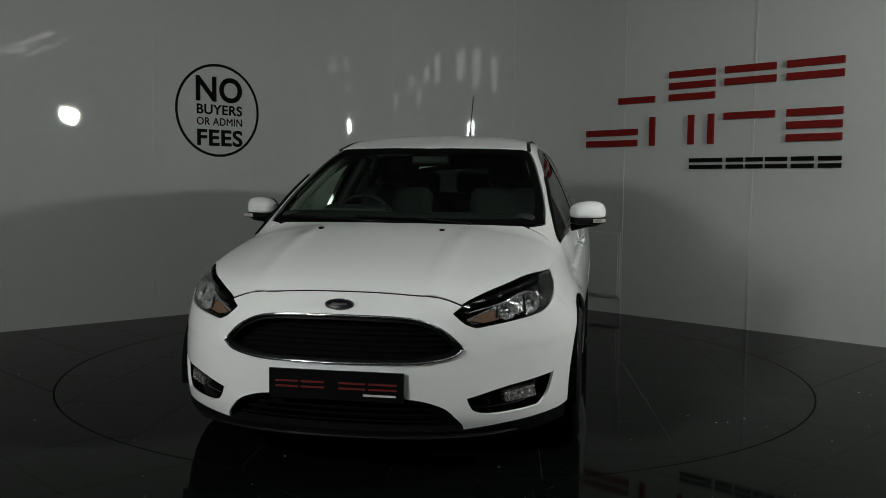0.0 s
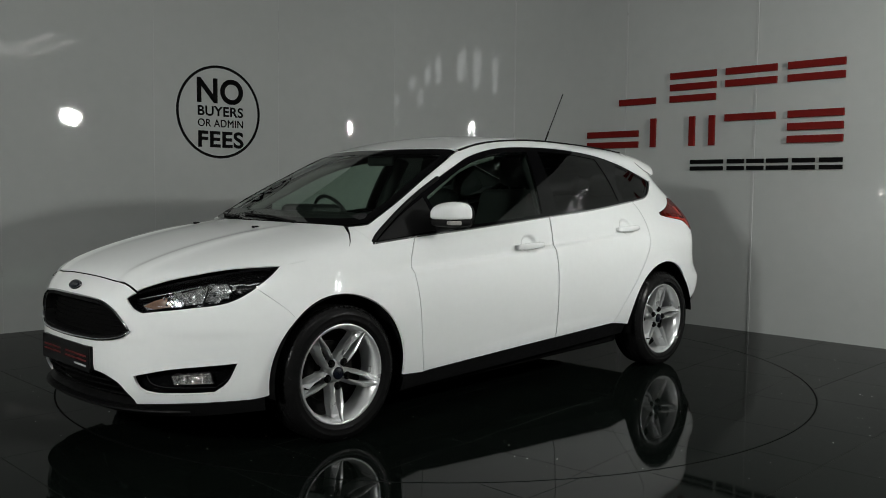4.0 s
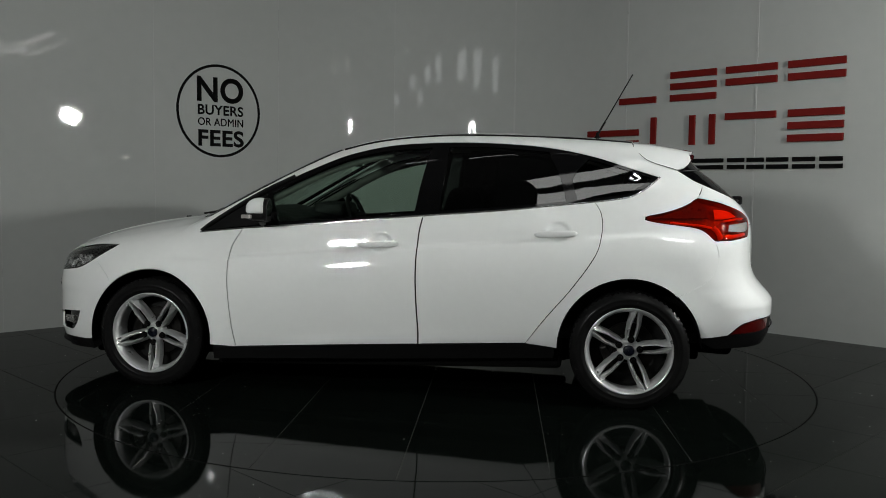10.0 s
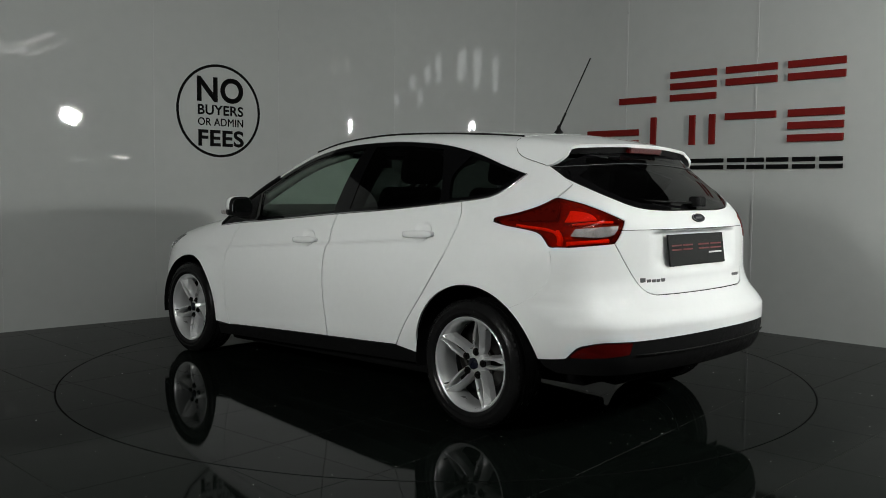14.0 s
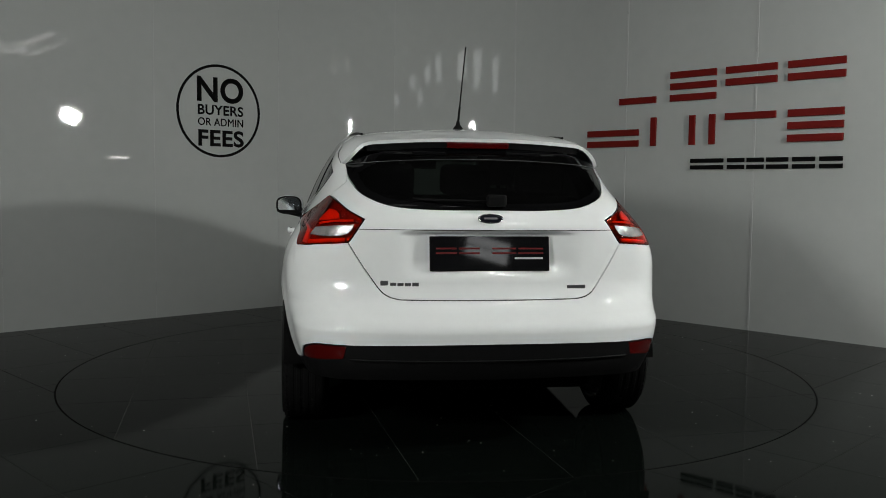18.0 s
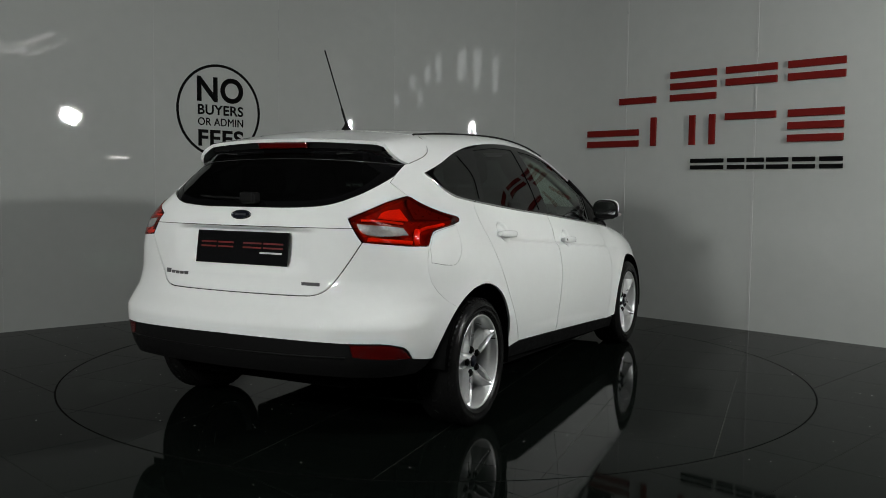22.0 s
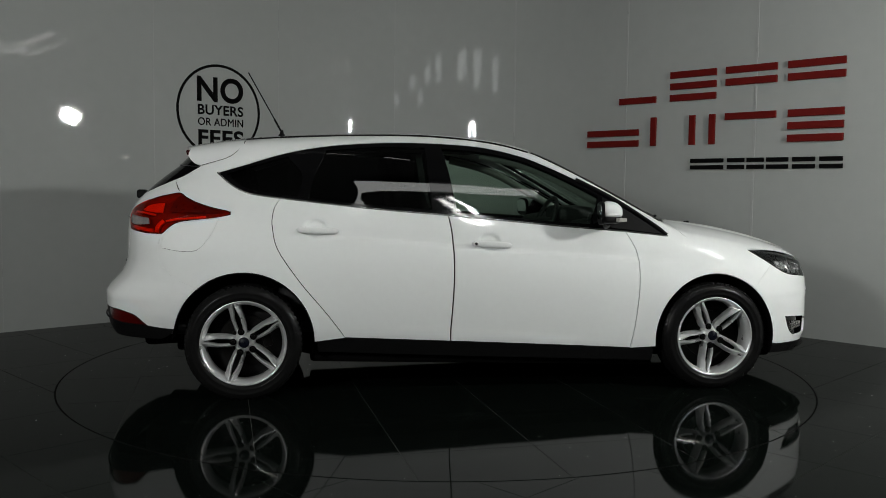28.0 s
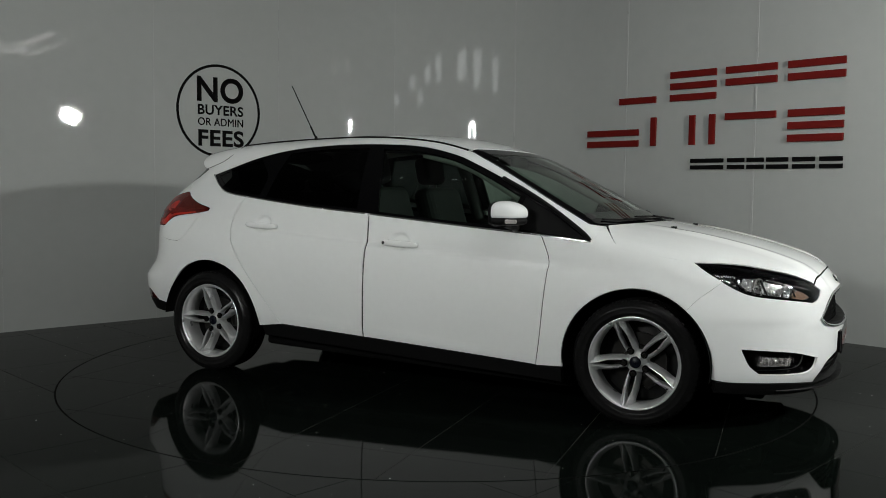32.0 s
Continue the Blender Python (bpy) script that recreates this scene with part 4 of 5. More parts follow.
# ---- roof, screens, bonnet ----
half_roof = outline(T((0.375, 0.0), (0.345, 0.3), (0.29, 0.548)), T((0.29, 0.549), (0.08, 0.529), (-0.2, 0.517), (-0.5, 0.514), (-1.0, 0.509), (-1.33, 0.497)), T((-1.33, 0.497), (-1.352, 0.25), (-1.36, 0.0)))
panel("roof", TOP, mirrored(half_roof), WHITE, car, res=0.05)
screen_half = outline(T((1.238, 0.0), (1.197, 0.28), (1.103, 0.575), (1.035, 0.694)), T((1.035, 0.694), (0.85, 0.680), (0.6, 0.631), (0.4, 0.586), (0.30, 0.553)), T((0.30, 0.553), (0.352, 0.3), (0.382, 0.0)))
clear_half = outline(T((1.150, 0.0), (1.125, 0.28), (1.06, 0.52), (1.005, 0.635)), T((1.005, 0.635), (0.85, 0.635), (0.6, 0.587), (0.45, 0.555), (0.39, 0.525)), T((0.39, 0.525), (0.43, 0.3), (0.45, 0.0)))
panel("windscreen_border", TOP, mirrored(screen_half), GLOSSBLACK, car, holes=[mirrored(clear_half)], gap=0.003, depth=0.006, res=0.04, label="black ceramic edge of the windscreen")
panel("windscreen", TOP, mirrored(clear_half), GLASS, car, gap=-0.003, depth=0.004, sink=0.001, res=0.05)
HOOD_FRONT = F((0.0, 0.736), (0.15, 0.734), (0.30, 0.726), (0.40, 0.713), (0.457, 0.692))
hood_half = outline(HOOD_FRONT, np.vstack([HOOD_FRONT[-1:], HEAD_TOP[2:]]), HOOD_SIDE[::-1], np.vstack([HOOD_START, T((1.215, 0.28), (1.255, 0.0))]))
# dark bar laid in the bonnet's front gap to deepen its shade
strip(HOOD_FRONT, 0.0036, SHELL, "bonnet_shadow_gap", car, -0.001)
strip(HOOD_FRONT * (1, -1, 1), 0.0036, SHELL, "bonnet_shadow_gap", car, -0.001)
panel("bonnet", TOP, mirrored(hood_half), WHITE, car, res=0.04, gap=0.0035, depth=0.006)
cowl_half = outline(T((1.262, 0.0), (1.222, 0.28), (1.115, 0.585), (1.10, 0.60)), T((1.10, 0.60), (1.03, 0.690)), T((1.03, 0.690), (1.095, 0.57), (1.19, 0.28), (1.23, 0.0)))
panel("cowl", TOP, mirrored(cowl_half), BLACK, car, sink=0.014, gap=0.0, depth=0.02, res=0.05, label="black plastic scuttle")
for s in (-1, 1):
    n = T((1.378, 0.288 * s))[0]
    part("washer_jet", box(bmesh.new(), 0.03, 0.022, 0.012, Matrix.Translation((n[0], n[1] - 0.035, n[2] + 0.003)), 0.004), BLACK, car)
inner_top = outline(T((2.13, 0.0), (2.10, 0.35), (2.05, 0.45), (1.9, 0.58), (1.6, 0.70), (1.2, 0.70)), T((1.2, 0.70), (1.2, 0.0)))
# added dark backing sheet under the bonnet, so its gaps look shaded
panel("bonnet_backing", TOP, mirrored(inner_top), SHELL, car, sink=0.022, gap=0.0, depth=0.0, res=0.06)

# ---- nose ----
LIP = [(0.0, 0.205), (0.30, 0.205), (0.47, 0.222), (0.62, 0.236), (0.72, 0.242)]
bumper_half = outline(HOOD_FRONT, np.vstack([HOOD_FRONT[-1:], HEAD_TOP[:1]]), HEAD_NOSE[::-1], HEAD_LOW2[::-1],
                      L(*BUMP_F), L(*ARCH_NOSE), np.vstack([L(ARCH_F[-1]), L((1.74, 0.248)), F(*LIP[:1:-1])]), F((0.47, 0.222), (0.468, 0.240), (0.44, 0.275), (0.405, 0.310), (0.33, 0.338), (0.262, 0.348)), F((0.262, 0.348), (0.245, 0.400)), F((0.245, 0.400), (0.0, 0.400)))
GRILLE = [(0.0, 0.652), (0.22, 0.648), (0.32, 0.636), (0.395, 0.603), (0.44, 0.565), (0.471, 0.532)]
GRILLE2 = [(0.471, 0.532), (0.445, 0.512), (0.40, 0.497), (0.30, 0.483), (0.15, 0.479), (0.0, 0.478)]
grille_rim = mirrored(outline(F(*GRILLE), F(*GRILLE2)))
intake_rim = mirrored(outline(F((0.0, 0.400), (0.24, 0.400)), F((0.24, 0.400), (0.262, 0.348)), F((0.262, 0.348), (0.33, 0.338), (0.41, 0.308), (0.47, 0.232)), F((0.47, 0.232), (0.25, 0.200), (0.0, 0.200))))
fog_rim = outline(V((2.108, 0.482, 0.345), (2.01, 0.635, 0.383), (1.805, 0.793, 0.404)), V((1.805, 0.793, 0.404), (1.84, 0.772, 0.325), (1.885, 0.742, 0.284)), V((1.885, 0.742, 0.284), (1.985, 0.661, 0.279), (2.065, 0.560, 0.278), (2.098, 0.505, 0.298), (2.108, 0.482, 0.345)))
fog_other = fog_rim * (1, -1, 1)
panel("front_bumper", FRONT, mirrored(bumper_half), WHITE, car, holes=[grille_rim, fog_rim, fog_other], res=0.03, gap=0.0003)
panel("grille_back", FRONT, grille_rim, SHELL, car, sink=0.055, gap=-0.02, depth=0.0, label="dark grille void")
grille = panel("grille_frame", FRONT, grille_rim, BLACK, car, holes=[shrink_rim for shrink_rim in [FRONT.lift(shrink(FRONT.flat(grille_rim), 0.014), body_form)]], gap=0.0, depth=0.05, sink=0.004)
strip(grille_rim, 0.0062, CHROME, "grille_surround", car, 0.004, closed=True, label="chrome grille surround")
for k in range(7):
    z = 0.498 + k * 0.0225
    w = 0.45 - max(z - 0.535, 0) * 1.15 - max(0.535 - z, 0) * 1.6
    row = F(*[(w * q, z) for q in np.linspace(-1, 1, 25)])
    strip(row, 0.0035, SHELL, "grille_bar", car, -0.046, flat=0.7)
panel("intake_back", FRONT, intake_rim, SHELL, car, sink=0.06, gap=-0.02, depth=0.0, label="dark intake void")
for k, z in enumerate((0.245, 0.275, 0.302)):
    w = (0.42, 0.385, 0.335)[k]
    strip(F(*[(w * q, z) for q in np.linspace(-1, 1, 21)]), 0.006, SHELL, "intake_bar", car, -0.024, flat=0.7)
# front lip
lip_half = outline(F((0.0, 0.222), (0.30, 0.222), (0.47, 0.221), (0.62, 0.235), (0.72, 0.241)), np.vstack([F((0.72, 0.241)), L((1.76, 0.246), (1.70, 0.247))]), L((1.70, 0.247), (1.69, 0.195)), np.vstack([L((1.69, 0.195)), F((0.72, 0.185), (0.5, 0.172), (0.0, 0.165))]))
panel("front_lip", FRONT, mirrored(lip_half), BLACK, car, sink=-0.003, gap=0.001, depth=0.05, label="black plastic lip")
blade = bmesh.new()
rows = []
for y in np.linspace(-0.66, 0.66, 41):
    p = F((float(y), 0.205))
    d = normals_of(body_form, p)[0] * (1, 1, 0)
    reach = 0.040 * (1 - abs(float(y) / 0.66) ** 4)
    rows.append([blade.verts.new(Vector(p[0] + d * r) + Vector((0, 0, h))) for r, h in ((-0.05, -0.014), (reach, -0.012), (reach + 0.003, -0.007), (reach, -0.002), (-0.05, 0.0))])
for a, b in zip(rows, rows[1:]):
    for k in range(5):
        blade.faces.new((a[k], a[(k + 1) % 5], b[(k + 1) % 5], b[k]))
blade.faces.new(rows[0])
blade.faces.new(rows[-1])
part("splitter_blade", blade, BLACK, car, "thin black splitter blade", smooth=False)
for s in (1, -1):
    rim = fog_rim if s > 0 else fog_other
    pocket = panel("fog_pocket", FRONT, rim, GLOSSBLACK, car, sink=0.045, gap=-0.006, depth=-0.045, label="black fog lamp pocket", res=0.02)
    fog = panel("fog_lamp", FRONT, V((2.02, 0.622 * s, 0.350), (1.90, 0.733 * s, 0.364), (1.888, 0.740 * s, 0.318), (2.012, 0.632 * s, 0.314)), FOGLENS, car, sink=0.016, gap=0.0, depth=0.03, res=0.012, label="clear ribbed fog lamp")
    for k in range(4):
        ya = 0.642 + k * 0.024
        strip(along_x([(ya * s, 0.322), (ya * s, 0.352)], 1, body_form), 0.0016, MIRRORED, "lens_rib", fog, -0.014)

# headlamps
HEAD = outline(HEAD_TOP, HEAD_LOW, HEAD_LOW2, HEAD_NOSE)


def on_nose(a, z, sink, s=1):
    """A point under the headlamp cover at the angle a (degrees from straight ahead)."""
    q = FRONT.lift(np.array([(0.9 * radians(a) * s, z)]), body_form)
    return Vector((q - normals_of(body_form, q) * sink)[0])


for s in (1, -1):
    rim = HEAD * (1, s, 1)
    lamp = panel("headlamp", FRONT, rim, GLOSSBLACK, car, sink=0.045, gap=0.002, depth=-0.04, res=0.02, label="dark headlamp housing")
    panel("lamp_cover", FRONT, rim, LAMPGLASS, lamp, sink=0.001, gap=0.003, depth=0.004, res=0.025, label="clear cover")
    inner = FRONT.lift(shrink(FRONT.flat(rim), 0.012), body_form)
    panel("lamp_bezel", FRONT, rim, GLOSSBLACK, lamp, holes=[inner], sink=0.004, gap=0.002, depth=0.004, res=0.02, label="black bezel")
    bowl = FRONT.lift(FRONT.flat(V((2.09, 0.485, 0.648), (2.03, 0.545, 0.682), (1.93, 0.620, 0.720), (1.86, 0.670, 0.748), (1.80, 0.705, 0.752), (1.790, 0.735, 0.712), (1.84, 0.735, 0.678), (1.93, 0.685, 0.656), (2.03, 0.590, 0.637), (2.085, 0.510, 0.622)) * (1, s, 1)), body_form)
    panel("reflector_bowl", FRONT, bowl, MIRRORED, lamp, sink=0.040, gap=0.0, depth=0.004, res=0.016, label="bright faceted reflector")
    for a, z, r in ((43.5, 0.708, 0.043), (36.0, 0.682, 0.034)):
        p = on_nose(a, z, 0.046, s)
        m = Matrix.Translation(p) @ Vector((math.cos(radians(a * 0.6)), s * math.sin(radians(a * 0.6)), 0)).to_track_quat("Z", "Y").to_matrix().to_4x4()
        part("reflector", lathe([(0.004, 0.004), (r * 0.5, 0.008), (r * 0.85, 0.02), (r, 0.034), (r * 1.04, 0.034), (r * 0.9, 0.018)], 14, m), MIRRORED, lamp)
        part("bulb_shield", lathe([(0.001, 0.030), (r * 0.20, 0.028), (r * 0.30, 0.018), (r * 0.30, 0.006)], 14, m), CHROME, lamp, smooth=True)
    facets = random.Random(5)
    for a, z, wide, high in ((31.8, 0.668, 0.010, 0.036), (33.4, 0.670, 0.016, 0.040), (34.3, 0.700, 0.020, 0.014), (38.6, 0.674, 0.014, 0.030), (39.6, 0.716, 0.024, 0.018), (41.0, 0.690, 0.012, 0.044), (42.0, 0.738, 0.026, 0.014), (45.8, 0.686, 0.022, 0.016), (47.2, 0.726, 0.014, 0.026), (48.6, 0.706, 0.014, 0.010)):
        m = Matrix.Translation(on_nose(a, z, 0.030, s)) @ pose(0, 0, 0, 0, 0, s * (a * 0.8 + facets.uniform(-22, 22))) @ pose(0, 0, 0, facets.uniform(-14, 14), facets.uniform(-28, 12), 0)
        part("facet", box(bmesh.new(), 0.004, wide, high, m, 0.0015), MIRRORED, lamp)
    turn_lens = FRONT.lift(FRONT.flat(V((2.088, 0.500, 0.640), (2.060, 0.540, 0.668), (2.020, 0.580, 0.684), (2.012, 0.602, 0.640), (2.060, 0.550, 0.628)) * (1, s, 1)), body_form)
    panel("indicator", FRONT, turn_lens, AMBER, lamp, sink=0.026, gap=0.0, depth=0.006, res=0.012, label="dull amber indicator")
    for a, z in ((51.0, 0.735), (52.5, 0.708)):
        part("marker", box(bmesh.new(), 0.006, 0.020, 0.005, Matrix.Translation(on_nose(a, z, 0.022, s)) @ pose(0, 0, 0, 0, -12, s * a * 0.8), 0.002), MIRRORED, lamp, "small bright marker")
    line = [on_nose(a, 0.668 + (a - 26) * 0.0042, 0.012, s) for a in np.linspace(26.0, 40, 16)]
    part("light_bar", tube(line, 0.0022, 6), MIRRORED, lamp, "pale light guide bar", smooth=True)
    for a in (32.6, 40.8):
        part("divider", tube([on_nose(a, 0.640 + (a - 28) * 0.0010, 0.022, s), on_nose(a + 0.6, 0.676 + (a - 28) * 0.0040, 0.022, s)], 0.004, 6), BLACK, lamp)

# number plates: dark dealer plates, the name on them as plain bars
def plate(name, centre, tilt, turn, parent):
    m = Matrix.Translation(centre) @ pose(0, 0, 0, 0, 0, turn) @ pose(0, 0, 0, 90 + tilt, 0, 0)
    p = part(name, box(bmesh.new(), 0.524, 0.114 if name == "front_plate" else 0.150, 0.008, m, 0.003), PLATE, parent, "black show plate with red and pale print")
    h = 0.0 if name == "front_plate" else 0.012
    for x0, x1 in ((-0.235, -0.145), (-0.135, -0.045), (0.01, 0.115), (0.125, 0.235)):
        for k in (-1, 1):
            part("print_bar", box(bmesh.new(), x1 - x0, 0.0075, 0.0008, m @ Matrix.Translation(((x0 + x1) / 2, h + 0.010 * k, 0.0046))), REDBAR, p)
    part("print_bar", box(bmesh.new(), 0.125, 0.008, 0.0008, m @ Matrix.Translation((0.17, h - 0.032, 0.0046))), PALEBAR, p)


plate("front_plate", (2.203, 0.0, 0.393), 0, 90, car)
plate("rear_plate", (-2.004, 0.0, 0.857), -8, -90, car)
part("plate_holder", box(bmesh.new(), 0.014, 0.516, 0.108, Matrix.Translation((2.192, 0, 0.393)), 0.004), BLACK, car)


def oval(name, m, w, h, parent):
    part(name, lathe([(0.001, 0.006), (0.8, 0.006), (0.86, 0.004), (0.86, 0.0)], 40, m @ Matrix.Diagonal((w, h, 1, 1))), BLUE, parent, "dark blue oval badge", smooth=True)
    part("badge_mark", box(bmesh.new(), w * 1.05, h * 0.42, 0.002, m @ pose(0, 0, 0.0065), 0.0008), GREYBAR, parent, "plain pale mark")
    part("badge_rim", lathe([(0.85, 0.0), (0.86, 0.007), (0.98, 0.007), (1.0, 0.0)], 40, m @ Matrix.Diagonal((w, h, 1, 1))), CHROME, parent, smooth=True)


def facing(p, nrm, lift=0.0):
    m = Vector(nrm).to_track_quat("Z", "Y").to_matrix().to_4x4()
    m.translation = Vector(p) + Vector(nrm) * lift
    return m


q = F((0.0, 0.690))
oval("front_badge", Matrix.Translation((q[0][0] + 0.002, 0, 0.690)) @ pose(0, 0, 0, 0, 55, 0) @ pose(0, 0, 0, 0, 0, 90), 0.058, 0.024, car)

# ---- tail ----
RIDGE = TOP.lift(V((-1.337, 0.545), (-1.44, 0.548), (-1.54, 0.542), (-1.632, 0.525)), spoiler_form)
TRAIL = TOP.lift(V((-1.632, 0.525), (-1.665, 0.40), (-1.695, 0.2), (-1.708, 0.0)), spoiler_form)
spoiler = panel("spoiler", TOP, mirrored(outline(T((-1.366, 0.0), (-1.358, 0.25), (-1.338, 0.500), (-1.337, 0.545)), RIDGE, TRAIL)), WHITE, car, form=spoiler_form, gap=0.0, depth=0.016, res=0.04)
CHEEK_END = V((-1.56, 0.621, 1.249), (-1.605, 0.612, 1.262), (-1.640, 0.575, 1.300), (-1.632, 0.525, float(RIDGE[-1][2])))
for mirror in (False, True):
    panel("spoiler_cheek", SIDE, outline(SPOIL_EDGE, CHEEK_END, RIDGE[::-1], np.vstack([RIDGE[:1], SPOIL_EDGE[:1]])), WHITE, spoiler, form=spoiler_form, gap=0.0, depth=0.016, res=0.025, mirror=mirror)
for s in (1, -1):
    strip(smooth_path(np.vstack([RIDGE[:1] + (0.0, -0.045, 0.0), RIDGE[:1], SPOIL_EDGE])) * (1, s, 1), 0.0015, SHELL, "spoiler_joint", spoiler, 0.0004, form=spoiler_form)
under = mirrored(outline(TOP.lift(V((-1.40, 0.0), (-1.38, 0.54)), spoiler_form), TOP.lift(V((-1.38, 0.54), (-1.53, 0.535), (-1.622, 0.518)), spoiler_form), TOP.lift(V((-1.622, 0.518), (-1.656, 0.40), (-1.685, 0.2), (-1.698, 0.0)), spoiler_form)))
panel("spoiler_underside", TOP, under, BLACK, spoiler, form=spoiler_form, sink=0.017, gap=0.0, depth=0.03, res=0.05, label="black spoiler underside")
part("high_stop_lamp", box(bmesh.new(), 0.026, 0.290, 0.030, Matrix.Translation((-1.695, 0, 1.335)) @ pose(0, 0, 0, 0, -16, 0), 0.006), DARKRED, car, "red high stop lamp")

GATE_LOW = [(0.0, 0.660), (0.34, 0.661), (0.405, 0.665), (0.445, 0.678), (0.480, 0.708), (0.540, 0.792), (0.606, 0.898)]
TAIL_IN = V((-1.9385, 0.606, 0.898), (-1.9465, 0.575, 0.942), (-1.941, 0.535, 1.000))
TAIL_UP = V((-1.941, 0.535, 1.000), (-1.81, 0.640, 1.067), (-1.668, 0.677, 1.100))
GLASS_LOW = R((0.0, 1.046), (0.241, 1.046), (0.416, 1.060), (0.526, 1.102), (0.574, 1.15), (0.598, 1.198), (0.614, 1.240))
gate_half = outline(R(*GATE_LOW), TAIL_IN, TAIL_UP, GATE_NICK[::-1], GATE_SIDE[::-1], np.vstack([GATE_SIDE[:1], GLASS_LOW[-1:]]), GLASS_LOW[::-1])
glass_half = outline(GLASS_LOW, np.vstack([GLASS_LOW[-1:], R((0.45, 1.300), (0.25, 1.325), (0.0, 1.333))]))
gate = panel("tailgate", REAR, mirrored(gate_half), WHITE, car, res=0.014, gap=0.0042, depth=0.006)
panel("rear_window", REAR, mirrored(glass_half), PRIVACY, gate, sink=0.004, gap=0.001, depth=0.004, res=0.05)
rim_glass = mirrored(glass_half)
panel("rear_window_border", REAR, rim_glass, GLOSSBLACK, gate, holes=[mirrored(outline(R((0.0, 1.076), (0.23, 1.076), (0.40, 1.088), (0.50, 1.126), (0.535, 1.165), (0.550, 1.205)), R((0.550, 1.205), (0.42, 1.262), (0.24, 1.290), (0.0, 1.298))))], sink=0.003, gap=0.002, depth=0.006, res=0.03, label="black ceramic edge of the rear window")
strip(R(*[(y, 1.268 - 0.075 * abs(y) ** 2) for y in np.linspace(-0.60, 0.60, 41)]), 0.0018, GREYBAR, "glass_edge", gate, 0.001, label="thin grey upper glass edge")
# recess over the plate and its lip, its shade drawn as a dark bar
strip(R(*[(0.585 * q, 0.958) for q in np.linspace(-1, 1, 31)]), 0.0016, SHELL, "gate_shade_line", gate, 0.0, label="dark line drawing the shade of the press line")
q = R((0.0, 1.005))
oval("rear_badge", facing(q[0], normals_of(body_form, q)[0], 0.001) @ pose(0, 0, 0, 0, 0, 0), 0.056, 0.023, gate)
for y, z, wide, high in ((-0.385, 0.713, 0.088, 0.016), (0.453, 0.731, 0.033, 0.021), (0.416, 0.727, 0.026, 0.014), (0.385, 0.726, 0.026, 0.014), (0.354, 0.726, 0.026, 0.014), (0.322, 0.727, 0.028, 0.016)):
    q = R((y, z))
    m = Matrix.Translation(q[0]) @ pose(0, 0, 0, 0, 0, -90 - y * 22) @ pose(0, 0, 0, 90, 0, 0)
    part("model_bar", box(bmesh.new(), wide, high, 0.005, m, 0.002), GREYBAR, gate, "plain metal badge bar")
wiper = part("rear_wiper", tube([(-1.975, -0.02, 1.078), (-1.965, 0.10, 1.082), (-1.947, 0.22, 1.084), (-1.895, 0.36, 1.090)], 0.006, 8), BLACK, gate, "black rear wiper", smooth=True)
part("wiper_boss", box(bmesh.new(), 0.058, 0.085, 0.052, Matrix.Translation((-1.982, -0.03, 1.084)), 0.014, 3), BLACK, gate)

EDGE_R = R((0.0, 0.489), (0.3, 0.486), (0.588, 0.479))
EDGE_R2 = V((-2.065, 0.588, 0.479), (-1.99, 0.725, 0.478), (-1.93, 0.775, 0.465), (-1.885, 0.795, 0.448), (-1.827, 0.797, 0.394))
EDGE_R3 = np.vstack([V((-1.827, 0.797, 0.394)), L((-1.75, 0.382), ARCH_R[-1])])
tailbump_half = outline(R(*GATE_LOW), V((-1.9385, 0.606, 0.898), (-1.85, 0.755, 0.886), (-1.745, 0.825, 0.881)), L(*BUMP_R), L(*ARCH_TAIL), EDGE_R3[::-1], EDGE_R2[::-1], EDGE_R[::-1])
panel("rear_bumper", REAR, mirrored(tailbump_half), WHITE, car, res=0.03, gap=0.0003)
lowR = outline(EDGE_R, EDGE_R2, EDGE_R3, L(ARCH_R[-1], (-1.705, 0.345), (-1.76, 0.315)), np.vstack([L((-1.76, 0.315)), R((0.6, 0.325), (0.3, 0.33), (0.0, 0.33))]))
refl = outline(V((-2.056, 0.615, 0.473), (-1.985, 0.735, 0.471), (-1.93, 0.772, 0.458), (-1.888, 0.790, 0.440), (-1.840, 0.795, 0.398)), V((-1.840, 0.795, 0.398), (-1.967, 0.736, 0.406), (-2.048, 0.628, 0.420)), V((-2.048, 0.628, 0.420), (-2.056, 0.615, 0.473)))
panel("rear_valance", REAR, mirrored(lowR), BLACK, car, holes=[refl, refl * (1, -1, 1)], sink=0.004, gap=0.001, depth=0.05, label="black plastic rear valance")
for s in (1, -1):
    panel("rear_reflector", REAR, refl * (1, s, 1), DARKRED, car, sink=0.003, gap=0.001, depth=0.01, label="red rear reflector")
strip(R(*[(0.6 * q, 0.418) for q in np.linspace(-1, 1, 25)]), 0.004, BLACK, "valance_rib", car, 0.003)

def eased(loop, width):
    """A closed outline with its corners rounded over a width."""
    ring = np.vstack([loop, loop[:1]])
    run = np.concatenate([[0], np.cumsum(np.linalg.norm(np.diff(ring, axis=0), axis=1))])
    n = int(run[-1] / 0.006)
    even = np.stack([np.interp(np.arange(n) * run[-1] / n, run, ring[:, k]) for k in range(3)], 1)
    k = int(3 * width / 0.006)
    w = np.exp(-0.5 * (np.arange(-k, k + 1) * 0.006 / width) ** 2)
    return sum(np.roll(even, i, axis=0) * q for i, q in zip(range(-k, k + 1), w / w.sum()))


TAILLAMP = outline(LAMP_TOP, LAMP_LOW, V((-1.745, 0.825, 0.881), (-1.85, 0.755, 0.886), (-1.9385, 0.606, 0.898)), TAIL_IN, TAIL_UP)
